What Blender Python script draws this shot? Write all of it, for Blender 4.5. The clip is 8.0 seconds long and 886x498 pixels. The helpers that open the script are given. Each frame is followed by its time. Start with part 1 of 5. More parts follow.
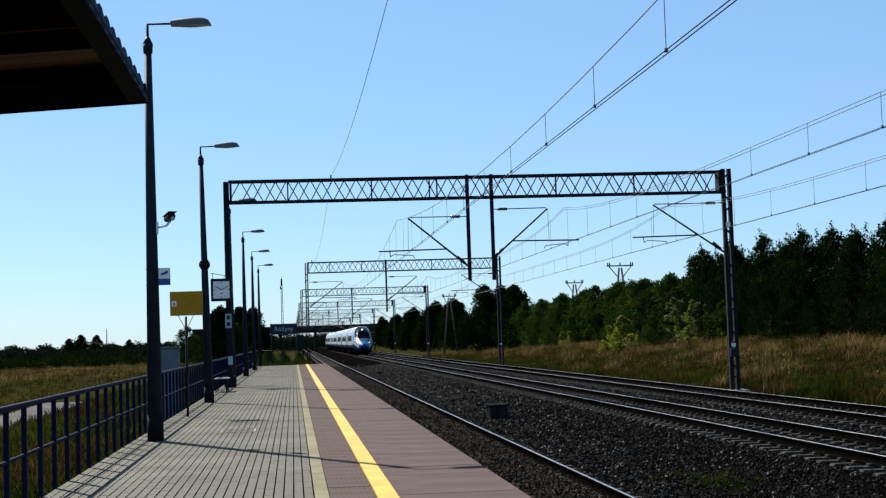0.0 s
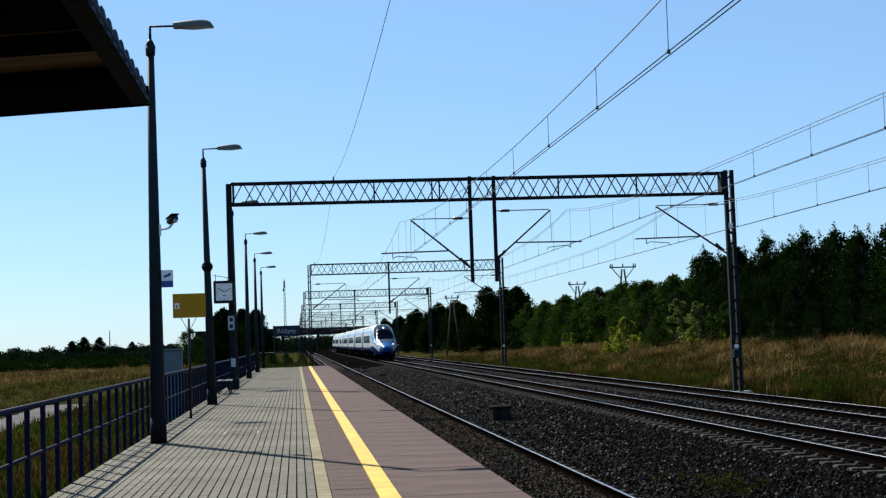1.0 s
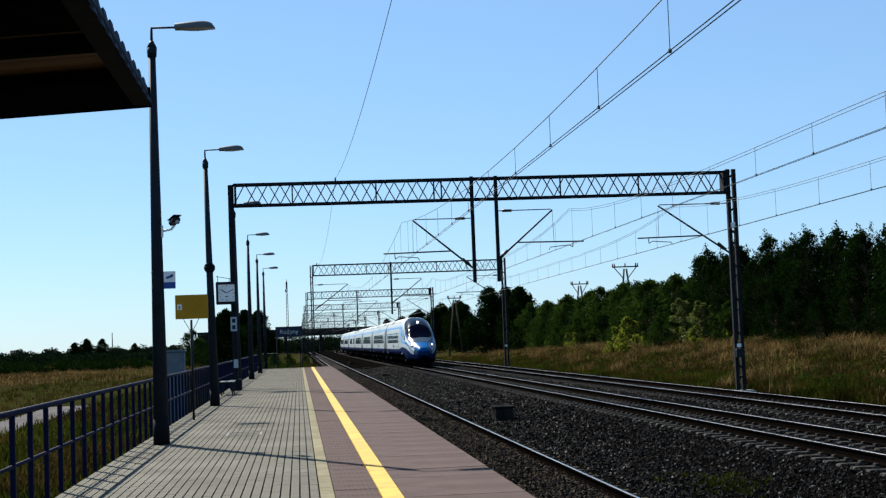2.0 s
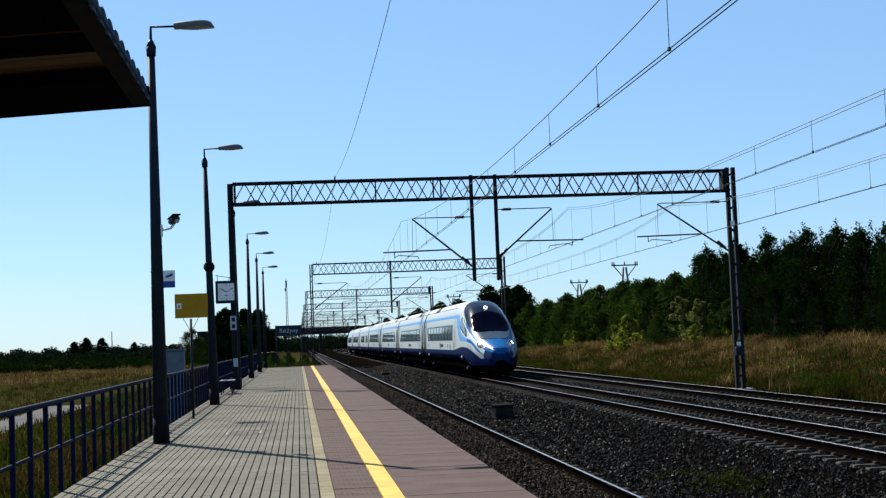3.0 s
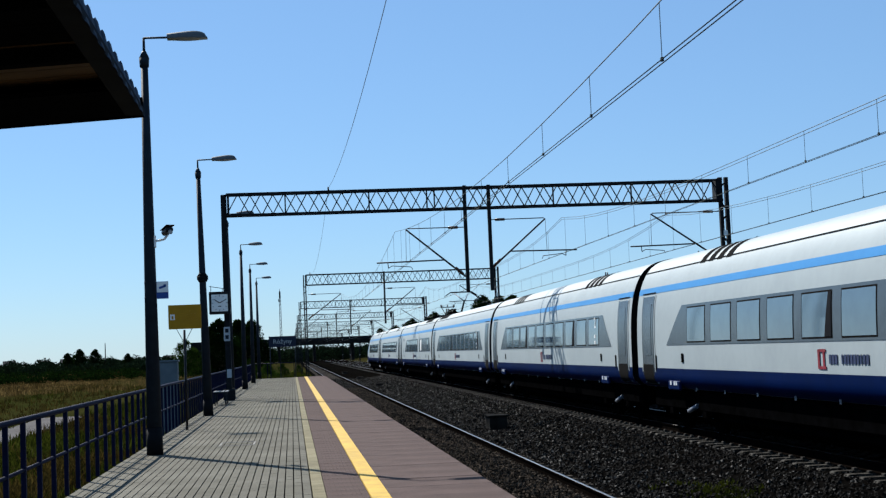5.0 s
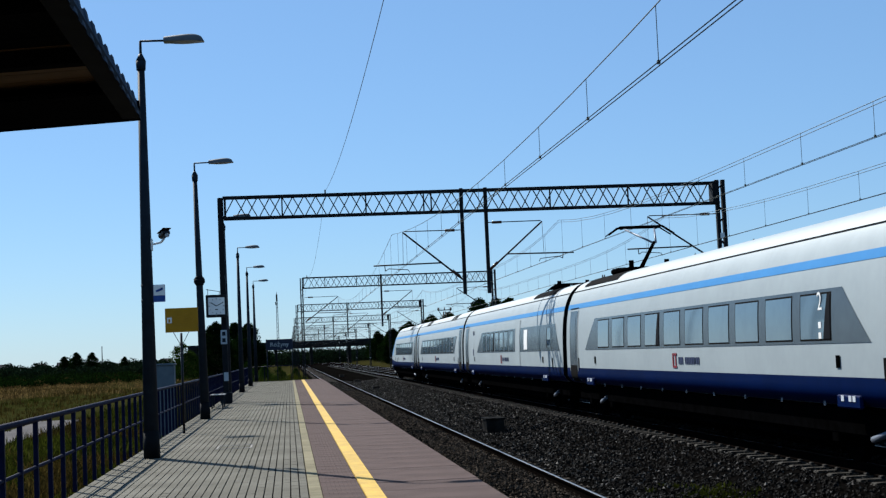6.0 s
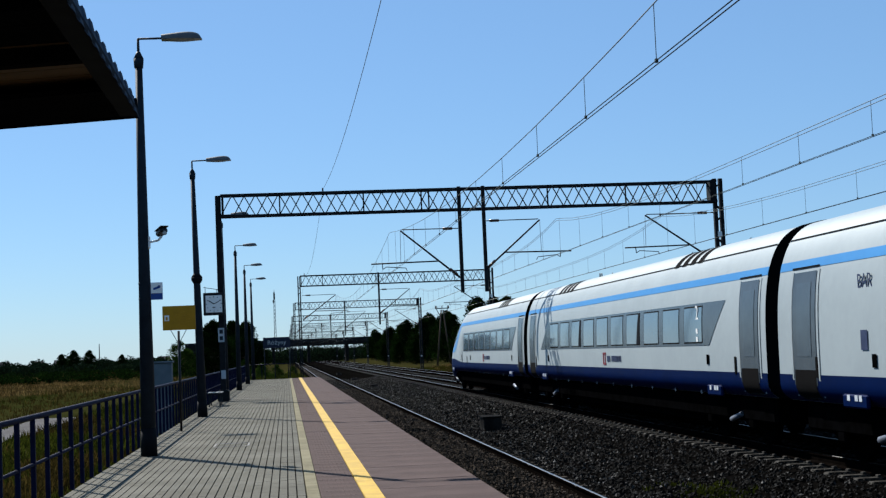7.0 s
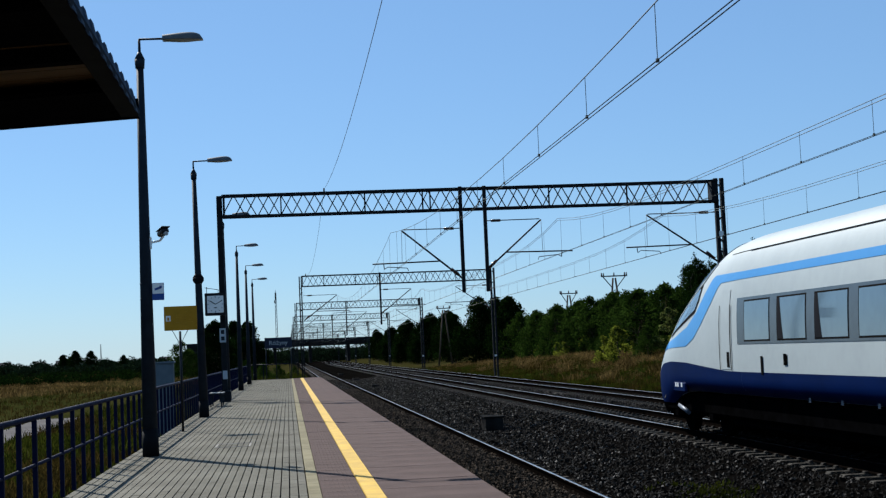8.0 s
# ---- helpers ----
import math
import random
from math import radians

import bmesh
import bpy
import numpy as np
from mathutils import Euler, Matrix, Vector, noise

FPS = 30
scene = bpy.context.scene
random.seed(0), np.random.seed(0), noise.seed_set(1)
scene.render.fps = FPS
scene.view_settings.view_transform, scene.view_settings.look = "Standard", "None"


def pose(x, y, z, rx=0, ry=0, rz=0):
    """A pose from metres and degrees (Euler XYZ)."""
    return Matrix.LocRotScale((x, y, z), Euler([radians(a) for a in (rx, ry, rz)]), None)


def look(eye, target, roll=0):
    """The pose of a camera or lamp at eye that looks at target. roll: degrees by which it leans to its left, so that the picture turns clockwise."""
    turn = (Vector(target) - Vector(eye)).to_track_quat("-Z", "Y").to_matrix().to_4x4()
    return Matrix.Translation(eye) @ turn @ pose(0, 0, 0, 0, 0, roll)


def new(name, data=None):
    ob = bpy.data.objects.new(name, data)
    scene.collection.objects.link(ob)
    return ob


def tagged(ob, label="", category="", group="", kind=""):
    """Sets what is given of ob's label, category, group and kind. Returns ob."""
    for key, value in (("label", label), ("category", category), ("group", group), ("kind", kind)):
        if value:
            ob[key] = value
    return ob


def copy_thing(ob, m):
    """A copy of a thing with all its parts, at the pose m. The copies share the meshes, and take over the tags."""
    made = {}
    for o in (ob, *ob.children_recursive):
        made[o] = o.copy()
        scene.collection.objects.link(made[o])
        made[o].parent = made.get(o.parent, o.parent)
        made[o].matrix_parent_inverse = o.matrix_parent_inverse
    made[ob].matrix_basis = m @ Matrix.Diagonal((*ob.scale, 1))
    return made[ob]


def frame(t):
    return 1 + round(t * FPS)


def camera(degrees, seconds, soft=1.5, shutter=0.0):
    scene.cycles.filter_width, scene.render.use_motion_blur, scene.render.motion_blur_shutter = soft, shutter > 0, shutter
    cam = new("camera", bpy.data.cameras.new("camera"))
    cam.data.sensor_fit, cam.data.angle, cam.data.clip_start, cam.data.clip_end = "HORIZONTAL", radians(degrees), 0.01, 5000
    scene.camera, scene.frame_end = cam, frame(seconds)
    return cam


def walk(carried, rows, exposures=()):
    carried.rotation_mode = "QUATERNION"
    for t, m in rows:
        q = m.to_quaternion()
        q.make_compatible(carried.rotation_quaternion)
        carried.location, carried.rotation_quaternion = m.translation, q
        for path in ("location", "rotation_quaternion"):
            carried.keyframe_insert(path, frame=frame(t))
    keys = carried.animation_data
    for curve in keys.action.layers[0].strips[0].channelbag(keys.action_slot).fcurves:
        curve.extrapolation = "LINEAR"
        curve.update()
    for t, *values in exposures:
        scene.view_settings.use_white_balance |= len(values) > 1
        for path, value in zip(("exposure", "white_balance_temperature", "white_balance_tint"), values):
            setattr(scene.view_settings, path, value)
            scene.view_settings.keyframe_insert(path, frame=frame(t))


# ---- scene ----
cam = camera(34.49, 8.0, soft=1.3)

# heading to the right of the track, tilt up, lean: degrees
EYE = Vector((0.0, 0.0, 1.517))
AIM = [
    (0.0, 6.093, 3.546, 1.876), (0.5, 6.025, 3.584, 2.0), (1.0, 5.988, 3.620, 1.96),
    (1.5, 5.930, 3.655, 2.073), (3.0, 5.918, 3.578, 2.253), (3.5, 5.946, 3.638, 2.178),
    (4.0, 6.031, 3.744, 2.231), (4.5, 6.113, 3.870, 2.333), (6.0, 6.321, 4.091, 2.487),
    (6.5, 6.372, 4.047, 2.461), (7.0, 6.416, 4.018, 2.397), (7.5, 6.433, 3.997, 2.360),
    (8.0, 6.362, 4.020, 2.480)]


def aim(yaw, pitch, lean):
    a, b = radians(yaw), radians(pitch)
    way = Vector((math.sin(a) * math.cos(b), math.cos(a) * math.cos(b), math.sin(b)))
    return look(EYE, EYE + way * 10, -lean)


EXPOSURES = [(0.0, 1.25, 6500, 10), (3.5, 1.25, 6500, 10), (4.5, 1.08, 6300, 10), (6.5, 0.97, 6150, 10), (8.0, 0.94, 6150, 10)]
walk(cam, [(t, aim(a, b, c)) for t, a, b, c in AIM], EXPOSURES)

# ---- light ----
SUN = Vector((-0.54, 1.02, 1.0)).normalized()
world = bpy.data.worlds.new("sky")
scene.world = world
world.use_nodes = True
wn = world.node_tree
sky = wn.nodes.new("ShaderNodeTexSky")
sky.sky_type = "NISHITA"
sky.sun_disc = False
sky.sun_elevation = math.asin(SUN.z)
sky.sun_rotation = math.atan2(SUN.x, SUN.y)
sky.altitude, sky.air_density, sky.dust_density, sky.ozone_density = 200, 1.0, 0.2, 1.6
bg = wn.nodes["Background"]
bg.inputs["Strength"].default_value = 0.05
cast = wn.nodes.new("ShaderNodeMix")          # the clip's cool daylight balance of the sky
cast.data_type, cast.blend_type = "RGBA", "MULTIPLY"
cast.inputs[0].default_value = 1.0
cast.inputs[7].default_value = (0.69, 0.885, 1.12, 1)
haze = wn.nodes.new("ShaderNodeMix")          # thin even summer haze over the whole sky
haze.data_type = "RGBA"
haze.inputs[0].default_value = 0.42
haze.inputs[7].default_value = (4.3, 5.95, 7.15, 1)
wn.links.new(sky.outputs["Color"], haze.inputs[6])
wn.links.new(haze.outputs[2], cast.inputs[6])
wn.links.new(cast.outputs[2], bg.inputs["Color"])
sun_data = bpy.data.lights.new("sun", "SUN")
sun_data.energy, sun_data.angle, sun_data.color = 5.0, radians(0.53), (1.0, 0.94, 0.84)
sun = new("sun", sun_data)
sun.matrix_world = look(SUN * 100, (0, 0, 0))

# ---- materials ----


def mat(name, base, dark=None, scale=4.0, rough=0.6, metal=0.0, bump=0.0, fine=60.0, spec=0.15, vary=0.0, coat=0.0,
        squeeze=(1, 1, 1)):
    """A paint or mineral surface: two noises mix two tones, a finer one gives relief; vary shifts whole pieces."""
    m = bpy.data.materials.new(name)
    m.use_nodes = True
    n, l = m.node_tree.nodes, m.node_tree.links
    b = n["Principled BSDF"]
    b.inputs["Roughness"].default_value, b.inputs["Metallic"].default_value = rough, metal
    b.inputs["Specular IOR Level"].default_value = spec
    b.inputs["Coat Weight"].default_value = coat
    if dark is None:
        dark = tuple(c * 0.72 for c in base)
    co = n.new("ShaderNodeTexCoord")
    mp = n.new("ShaderNodeMapping")
    mp.inputs["Scale"].default_value = squeeze
    l.new(co.outputs["Object"], mp.inputs["Vector"])
    n1, n2 = n.new("ShaderNodeTexNoise"), n.new("ShaderNodeTexNoise")
    n1.inputs["Scale"].default_value, n1.inputs["Detail"].default_value = scale, 5
    n2.inputs["Scale"].default_value, n2.inputs["Detail"].default_value = fine, 3
    l.new(mp.outputs["Vector"], n1.inputs["Vector"])
    l.new(mp.outputs["Vector"], n2.inputs["Vector"])
    add = n.new("ShaderNodeMath")
    add.operation = "MULTIPLY_ADD"
    l.new(n2.outputs["Fac"], add.inputs[0])
    add.inputs[1].default_value = 0.5
    l.new(n1.outputs["Fac"], add.inputs[2])
    ramp = n.new("ShaderNodeValToRGB")
    ramp.color_ramp.elements[0].position, ramp.color_ramp.elements[1].position = 0.55, 0.95
    ramp.color_ramp.elements[0].color, ramp.color_ramp.elements[1].color = (*dark, 1), (*base, 1)
    l.new(add.outputs[0], ramp.inputs["Fac"])
    out = ramp.outputs["Color"]
    if vary:
        info, geo = n.new("ShaderNodeObjectInfo"), n.new("ShaderNodeNewGeometry")
        both = n.new("ShaderNodeMath")
        both.operation = "ADD"
        l.new(info.outputs["Random"], both.inputs[0])
        l.new(geo.outputs["Random Per Island"], both.inputs[1])
        wrap = n.new("ShaderNodeMath")
        wrap.operation = "FRACT"
        l.new(both.outputs[0], wrap.inputs[0])
        sc = n.new("ShaderNodeMapRange")
        sc.inputs["To Min"].default_value, sc.inputs["To Max"].default_value = 1 - vary, 1 + vary
        l.new(wrap.outputs[0], sc.inputs["Value"])
        hsv = n.new("ShaderNodeHueSaturation")
        l.new(sc.outputs["Result"], hsv.inputs["Value"])
        l.new(out, hsv.inputs["Color"])
        out = hsv.outputs["Color"]
    l.new(out, b.inputs["Base Color"])
    if bump:
        bp = n.new("ShaderNodeBump")
        bp.inputs["Strength"].default_value, bp.inputs["Distance"].default_value = bump, 0.02
        l.new(n2.outputs["Fac"], bp.inputs["Height"])
        l.new(bp.outputs["Normal"], b.inputs["Normal"])
    return m


def leaf_mat(name, base, dark, through_light=0.35):
    m = mat(name, base, dark, 0.6, 0.9, vary=0.5, fine=3.0, spec=0.0)
    n, l = m.node_tree.nodes, m.node_tree.links
    b = n["Principled BSDF"]
    tr = n.new("ShaderNodeBsdfTranslucent")
    mix = n.new("ShaderNodeMixShader")
    mix.inputs["Fac"].default_value = through_light
    l.new(b.inputs["Base Color"].links[0].from_socket, tr.inputs["Color"])
    l.new(b.outputs["BSDF"], mix.inputs[1])
    l.new(tr.outputs["BSDF"], mix.inputs[2])
    l.new(mix.outputs["Shader"], n["Material Output"].inputs["Surface"])
    return m


POLE = mat("pole_paint", (0.015, 0.022, 0.031), (0.010, 0.014, 0.020), 6, 0.6, spec=0.07)
POLE_FOOT = mat("pole_foot_paint", (0.008, 0.009, 0.011), None, 6, 0.7, spec=0.05)
LAMP_HEAD = mat("lamp_head_plastic", (0.10, 0.11, 0.12), None, 5, 0.5)
LAMP_GLASS = mat("lamp_glass", (0.35, 0.37, 0.38), None, 8, 0.15)
FENCE = mat("fence_blue_paint", (0.004, 0.007, 0.030), (0.0025, 0.004, 0.018), 9, 0.6, spec=0.06)
STEEL = mat("gantry_steel", (0.011, 0.0135, 0.0165), (0.006, 0.0072, 0.009), 5, 0.65, 0.0, spec=0.08)
RUST = mat("rusty_rail_side", (0.0045, 0.0035, 0.003), (0.002, 0.0016, 0.0014), 8, 0.95, bump=0.3, spec=0.0)
RAIL_TOP = mat("polished_rail_head", (0.26, 0.26, 0.27), (0.12, 0.12, 0.12), 3, 0.3, 1.0, squeeze=(1, 0.1, 1))
SLEEPER = mat("concrete_sleeper", (0.05, 0.048, 0.044), (0.007, 0.006, 0.005), 6, 0.9, bump=0.3, vary=0.2, spec=0.03)
SLEEPER_OLD = mat("stained_sleeper", (0.06, 0.05, 0.041), (0.018, 0.014, 0.011), 6, 0.9, bump=0.3, vary=0.2, spec=0.03)
BROWN_STONE = mat("rusty_ballast_stone", (0.06, 0.046, 0.034), (0.004, 0.003, 0.002), 12, 0.9, bump=1.0, fine=30, vary=0.8, spec=0.02)
# bed colour near black: the shade between stones is put into it
BED = mat("ballast_gap_shade", (0.0035, 0.0032, 0.003), (0.0015, 0.0014, 0.0013), 9, 0.95, bump=1.0, fine=35, spec=0.0)
# paler stone colour standing for glints of sun on the ballast
GLINT_STONE = mat("ballast_stone_glint", (0.042, 0.041, 0.040), (0.012, 0.0115, 0.011), 14, 0.6, bump=1.0, fine=30, vary=0.6, spec=0.1)
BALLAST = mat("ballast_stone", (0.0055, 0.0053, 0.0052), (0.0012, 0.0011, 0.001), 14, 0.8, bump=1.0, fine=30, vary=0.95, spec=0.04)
PAVER = mat("grey_paver", (0.124, 0.119, 0.099), (0.08, 0.076, 0.062), 0.7, 0.85, bump=0.25, fine=40, vary=0.035, spec=0.03)
JOINT = mat("sandy_joint", (0.02, 0.018, 0.016), None, 10, 0.95, spec=0.03)
PALE = mat("pale_border_paver", (0.195, 0.175, 0.115), (0.14, 0.125, 0.08), 2, 0.85, bump=0.2, vary=0.08, spec=0.03)
RED = mat("red_brown_slab", (0.085, 0.062, 0.057), (0.056, 0.041, 0.038), 1.2, 0.85, bump=0.3, fine=70, vary=0.025, spec=0.03)
YELLOW = mat("yellow_line_paint", (0.50, 0.32, 0.035), (0.34, 0.215, 0.03), 3, 0.6, bump=0.15)
# concrete darkened to carry the shade on cable boxes and bridge
SHADED_CONCRETE = mat("shaded_concrete", (0.022, 0.021, 0.019), (0.007, 0.0065, 0.006), 3, 0.95, bump=0.3, spec=0.03)
CONCRETE = mat("concrete", (0.26, 0.25, 0.23), (0.15, 0.145, 0.135), 2.5, 0.9, bump=0.3, spec=0.03)
ASPHALT_PATH = mat("grey_path", (0.08, 0.076, 0.076), (0.045, 0.042, 0.042), 0.8, 0.9, bump=0.3, spec=0.03)
TIN = mat("grey_blue_sheet", (0.035, 0.052, 0.082), (0.02, 0.03, 0.05), 4, 0.7, spec=0.04)
TRIM = mat("dark_trim_sheet", (0.012, 0.014, 0.018), (0.008, 0.009, 0.012), 4, 0.8, spec=0.02)
ROOF_DARK = mat("near_black_roof", (0.0045, 0.0048, 0.006), None, 4, 0.9, spec=0.0)
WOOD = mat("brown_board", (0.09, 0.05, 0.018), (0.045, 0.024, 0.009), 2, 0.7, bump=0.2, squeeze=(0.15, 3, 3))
WHITE_PAINT = mat("white_enamel", (0.8, 0.8, 0.78), (0.7, 0.7, 0.68), 4, 0.4)
BLACK = mat("black_enamel", (0.01, 0.01, 0.012), None, 6, 0.4)
BLUE_SIGN = mat("blue_enamel", (0.03, 0.08, 0.30), None, 6, 0.4)
YELLOW_SIGN = mat("yellow_board_paint", (0.40, 0.20, 0.008), (0.33, 0.165, 0.007), 4, 0.5)
ORANGE_INK = mat("ochre_ink", (0.45, 0.22, 0.01), None, 6, 0.5)
NAVY_SIGN = mat("dark_navy_sign", (0.012, 0.018, 0.04), None, 6, 0.4)
INSULATOR = mat("brown_insulator", (0.06, 0.03, 0.02), None, 6, 0.25)
WIRE = mat("dark_copper_wire", (0.05, 0.06, 0.055), None, 6, 0.5, 0.6)
CABINET = mat("grey_cabinet_paint", (0.36, 0.42, 0.46), (0.28, 0.33, 0.37), 3, 0.5)
CABINET_DARK = mat("slate_cabinet_paint", (0.11, 0.14, 0.16), (0.08, 0.10, 0.12), 3, 0.6)
BARK = mat("bark", (0.10, 0.075, 0.055), (0.05, 0.04, 0.03), 5, 0.9, bump=0.5, spec=0.03)
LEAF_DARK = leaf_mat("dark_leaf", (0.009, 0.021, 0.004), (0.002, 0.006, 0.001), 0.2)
LEAF_MID = leaf_mat("mid_leaf", (0.026, 0.050, 0.008), (0.006, 0.015, 0.0025), 0.36)
LEAF_LIGHT = leaf_mat("yellow_green_leaf", (0.17, 0.19, 0.022), (0.07, 0.09, 0.012), 0.5)
LEAF_GREY = leaf_mat("grey_green_leaf", (0.11, 0.135, 0.04), (0.045, 0.06, 0.016), 0.45)
LEAF_FAR = leaf_mat("far_leaf", (0.015, 0.026, 0.012), (0.007, 0.013, 0.006), 0.05)
DRY_GRASS = leaf_mat("dry_grass", (0.045, 0.033, 0.009), (0.008, 0.0065, 0.002), 0.35)
GREEN_GRASS = leaf_mat("green_grass", (0.031, 0.038, 0.005), (0.006, 0.009, 0.0015), 0.38)
STRAW = leaf_mat("pale_straw", (0.14, 0.098, 0.038), (0.022, 0.015, 0.005), 0.4)
WALL_FAR = mat("far_plaster", (0.5, 0.48, 0.45), None, 2, 0.9)
ROOF_FAR = mat("far_roof_tile", (0.10, 0.085, 0.08), None, 2, 0.9)
# the train
T_WHITE = mat("train_silver_white", (0.295, 0.338, 0.352), (0.265, 0.305, 0.32), 0.9, 0.45, spec=0.15, fine=5)
T_NAVY = mat("train_navy", (0.0008, 0.007, 0.046), (0.0006, 0.0055, 0.036), 1.0, 0.4, spec=0.015, fine=6)
T_BLUE = mat("train_blue_hood", (0.006, 0.085, 0.25), (0.0055, 0.075, 0.22), 1.0, 0.3, spec=0.02, fine=6)
# darker than the hood blue: shade under the nose, put into the colour
T_CONE = mat("train_nose_blue_shaded", (0.002, 0.022, 0.085), (0.0018, 0.019, 0.075), 1.0, 0.3, spec=0.06, fine=6)
T_SKY = mat("train_light_blue", (0.042, 0.20, 0.45), (0.038, 0.18, 0.41), 1.0, 0.35, spec=0.25, fine=6)
T_BAND = mat("train_window_band", (0.062, 0.082, 0.10), (0.05, 0.066, 0.083), 1.0, 0.25, coat=0.05, fine=5)
T_GLASS = mat("train_window_glass", (0.085, 0.135, 0.175), (0.07, 0.11, 0.15), 0.8, 0.05, spec=0.45, coat=0.08, fine=4)
T_SCREEN = mat("train_windscreen", (0.0012, 0.002, 0.008), None, 1.0, 0.08, spec=0.002, fine=4)
T_LENS = mat("train_lamp_lens", (0.05, 0.06, 0.075), (0.012, 0.015, 0.02), 9, 0.3, spec=0.06, fine=20)
T_COWL = mat("train_screen_cowl", (0.005, 0.010, 0.024), None, 1.0, 0.18, spec=0.03, fine=4)
T_BLACK = mat("train_black_rubber", (0.003, 0.003, 0.0035), None, 3, 0.9, spec=0.02)
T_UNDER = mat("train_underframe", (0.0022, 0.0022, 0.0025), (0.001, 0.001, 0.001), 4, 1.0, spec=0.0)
T_GREY = mat("train_grey_metal", (0.13, 0.15, 0.19), (0.07, 0.08, 0.10), 4, 0.5, 0.4)
T_DOOR = mat("train_door_grey", (0.06, 0.075, 0.09), (0.045, 0.058, 0.07), 1.0, 0.25, spec=0.2, fine=5)
T_CHROME = mat("train_lamp_glass", (0.6, 0.65, 0.7), None, 4, 0.08, 0.3, coat=1.0)
T_GREY_BLUE = mat("train_apron_glass", (0.035, 0.05, 0.07), None, 3, 0.15, spec=0.2)
T_PLATE = mat("train_pale_plate", (0.55, 0.58, 0.62), (0.35, 0.38, 0.42), 12, 0.5)
T_RED = mat("train_red_mark", (0.20, 0.02, 0.03), None, 4, 0.4)
T_INK = mat("train_dark_ink", (0.03, 0.04, 0.09), None, 4, 0.4)
T_CURTAIN = mat("train_dark_gap", (0.004, 0.005, 0.008), None, 4, 0.7, spec=0.03)


def lamp_mat(name, colour, strength):
    m = bpy.data.materials.new(name)
    m.use_nodes = True
    b = m.node_tree.nodes["Principled BSDF"]
    b.inputs["Base Color"].default_value = (*colour, 1)
    b.inputs["Emission Color"].default_value = (*colour, 1)
    b.inputs["Emission Strength"].default_value = strength
    return m


T_LIGHT = lamp_mat("train_headlight_ring", (0.95, 0.97, 1.0), 1.2)

# ---- mesh helpers ----


class Mesh:
    def __init__(self):
        self.v, self.f, self.smooth = [], [], []

    def add(self, verts, faces, smooth=False):
        k = len(self.v)
        self.v.extend(tuple(p) for p in verts)
        self.f.extend(tuple(i + k for i in f) for f in faces)
        self.smooth.extend([smooth] * len(faces))
        return self

    def box(self, c, s, bevel=0.0, rz=0.0, rx=0.0, ry=0.0):
        """A box of size s about c, with chamfered edges."""
        hx, hy, hz = s[0] / 2, s[1] / 2, s[2] / 2
        m = pose(*c, rx, ry, rz)
        b = min(bevel, hx * 0.8, hy * 0.8, hz * 0.8)
        if b <= 0:
            p = [(x, y, z) for x in (-hx, hx) for y in (-hy, hy) for z in (-hz, hz)]
            f = [(0, 1, 3, 2), (4, 6, 7, 5), (0, 4, 5, 1), (2, 3, 7, 6), (0, 2, 6, 4), (1, 5, 7, 3)]
        else:
            p, idx = [], {}
            for sx in (-1, 1):
                for sy in (-1, 1):
                    for sz in (-1, 1):
                        for k, q in enumerate(((hx, hy - b, hz - b), (hx - b, hy, hz - b), (hx - b, hy - b, hz))):
                            idx[sx, sy, sz, k] = len(p)
                            p.append((sx * q[0], sy * q[1], sz * q[2]))
            f = []
            for s1 in (-1, 1):
                f.append([idx[s1, a, c2, 0] for a, c2 in ((-1, -1), (1, -1), (1, 1), (-1, 1))][::s1])
                f.append([idx[a, s1, c2, 1] for a, c2 in ((-1, -1), (-1, 1), (1, 1), (1, -1))][::s1])
                f.append([idx[a, c2, s1, 2] for a, c2 in ((-1, -1), (1, -1), (1, 1), (-1, 1))][::s1])
                for s2 in (-1, 1):
                    g = s1 * s2
                    f.append([idx[s1, s2, -1, 0], idx[s1, s2, -1, 1], idx[s1, s2, 1, 1], idx[s1, s2, 1, 0]][::g])
                    f.append([idx[s1, -1, s2, 0], idx[s1, 1, s2, 0], idx[s1, 1, s2, 2], idx[s1, -1, s2, 2]][::g])
                    f.append([idx[-1, s1, s2, 2], idx[1, s1, s2, 2], idx[1, s1, s2, 1], idx[-1, s1, s2, 1]][::g])
                    for s3 in (-1, 1):
                        f.append([idx[s1, s2, s3, k] for k in range(3)][::g * s3])
        return self.add([m @ Vector(q) for q in p], f)

    def tube(self, a, b, r0, r1=None, n=8, cap=True, smooth=True):
        a, b = Vector(a), Vector(b)
        r1 = r0 if r1 is None else r1
        d = (b - a).normalized()
        u = d.orthogonal().normalized()
        w = d.cross(u)
        ring = [(math.cos(2 * math.pi * i / n), math.sin(2 * math.pi * i / n)) for i in range(n)]
        p = [a + (u * c + w * s) * r0 for c, s in ring] + [b + (u * c + w * s) * r1 for c, s in ring]
        self.add(p, [(i, (i + 1) % n, n + (i + 1) % n, n + i) for i in range(n)], smooth)
        if cap:
            k = len(self.v) - 2 * n
            self.f += [tuple(k + i for i in reversed(range(n))), tuple(k + n + i for i in range(n))]
            self.smooth += [False, False]
        return self

    def rope(self, pts, r, n=5):
        """A bent wire: one skin through all the points, which run along y."""
        rings = [[(p[0] + r * math.cos(2 * math.pi * i / n), p[1], p[2] + r * math.sin(2 * math.pi * i / n)) for i in range(n)] for p in pts]
        return self.add([q for g in rings for q in g], [(k * n + i, k * n + (i + 1) % n, (k + 1) * n + (i + 1) % n, (k + 1) * n + i)
                                                        for k in range(len(pts) - 1) for i in range(n)], True)

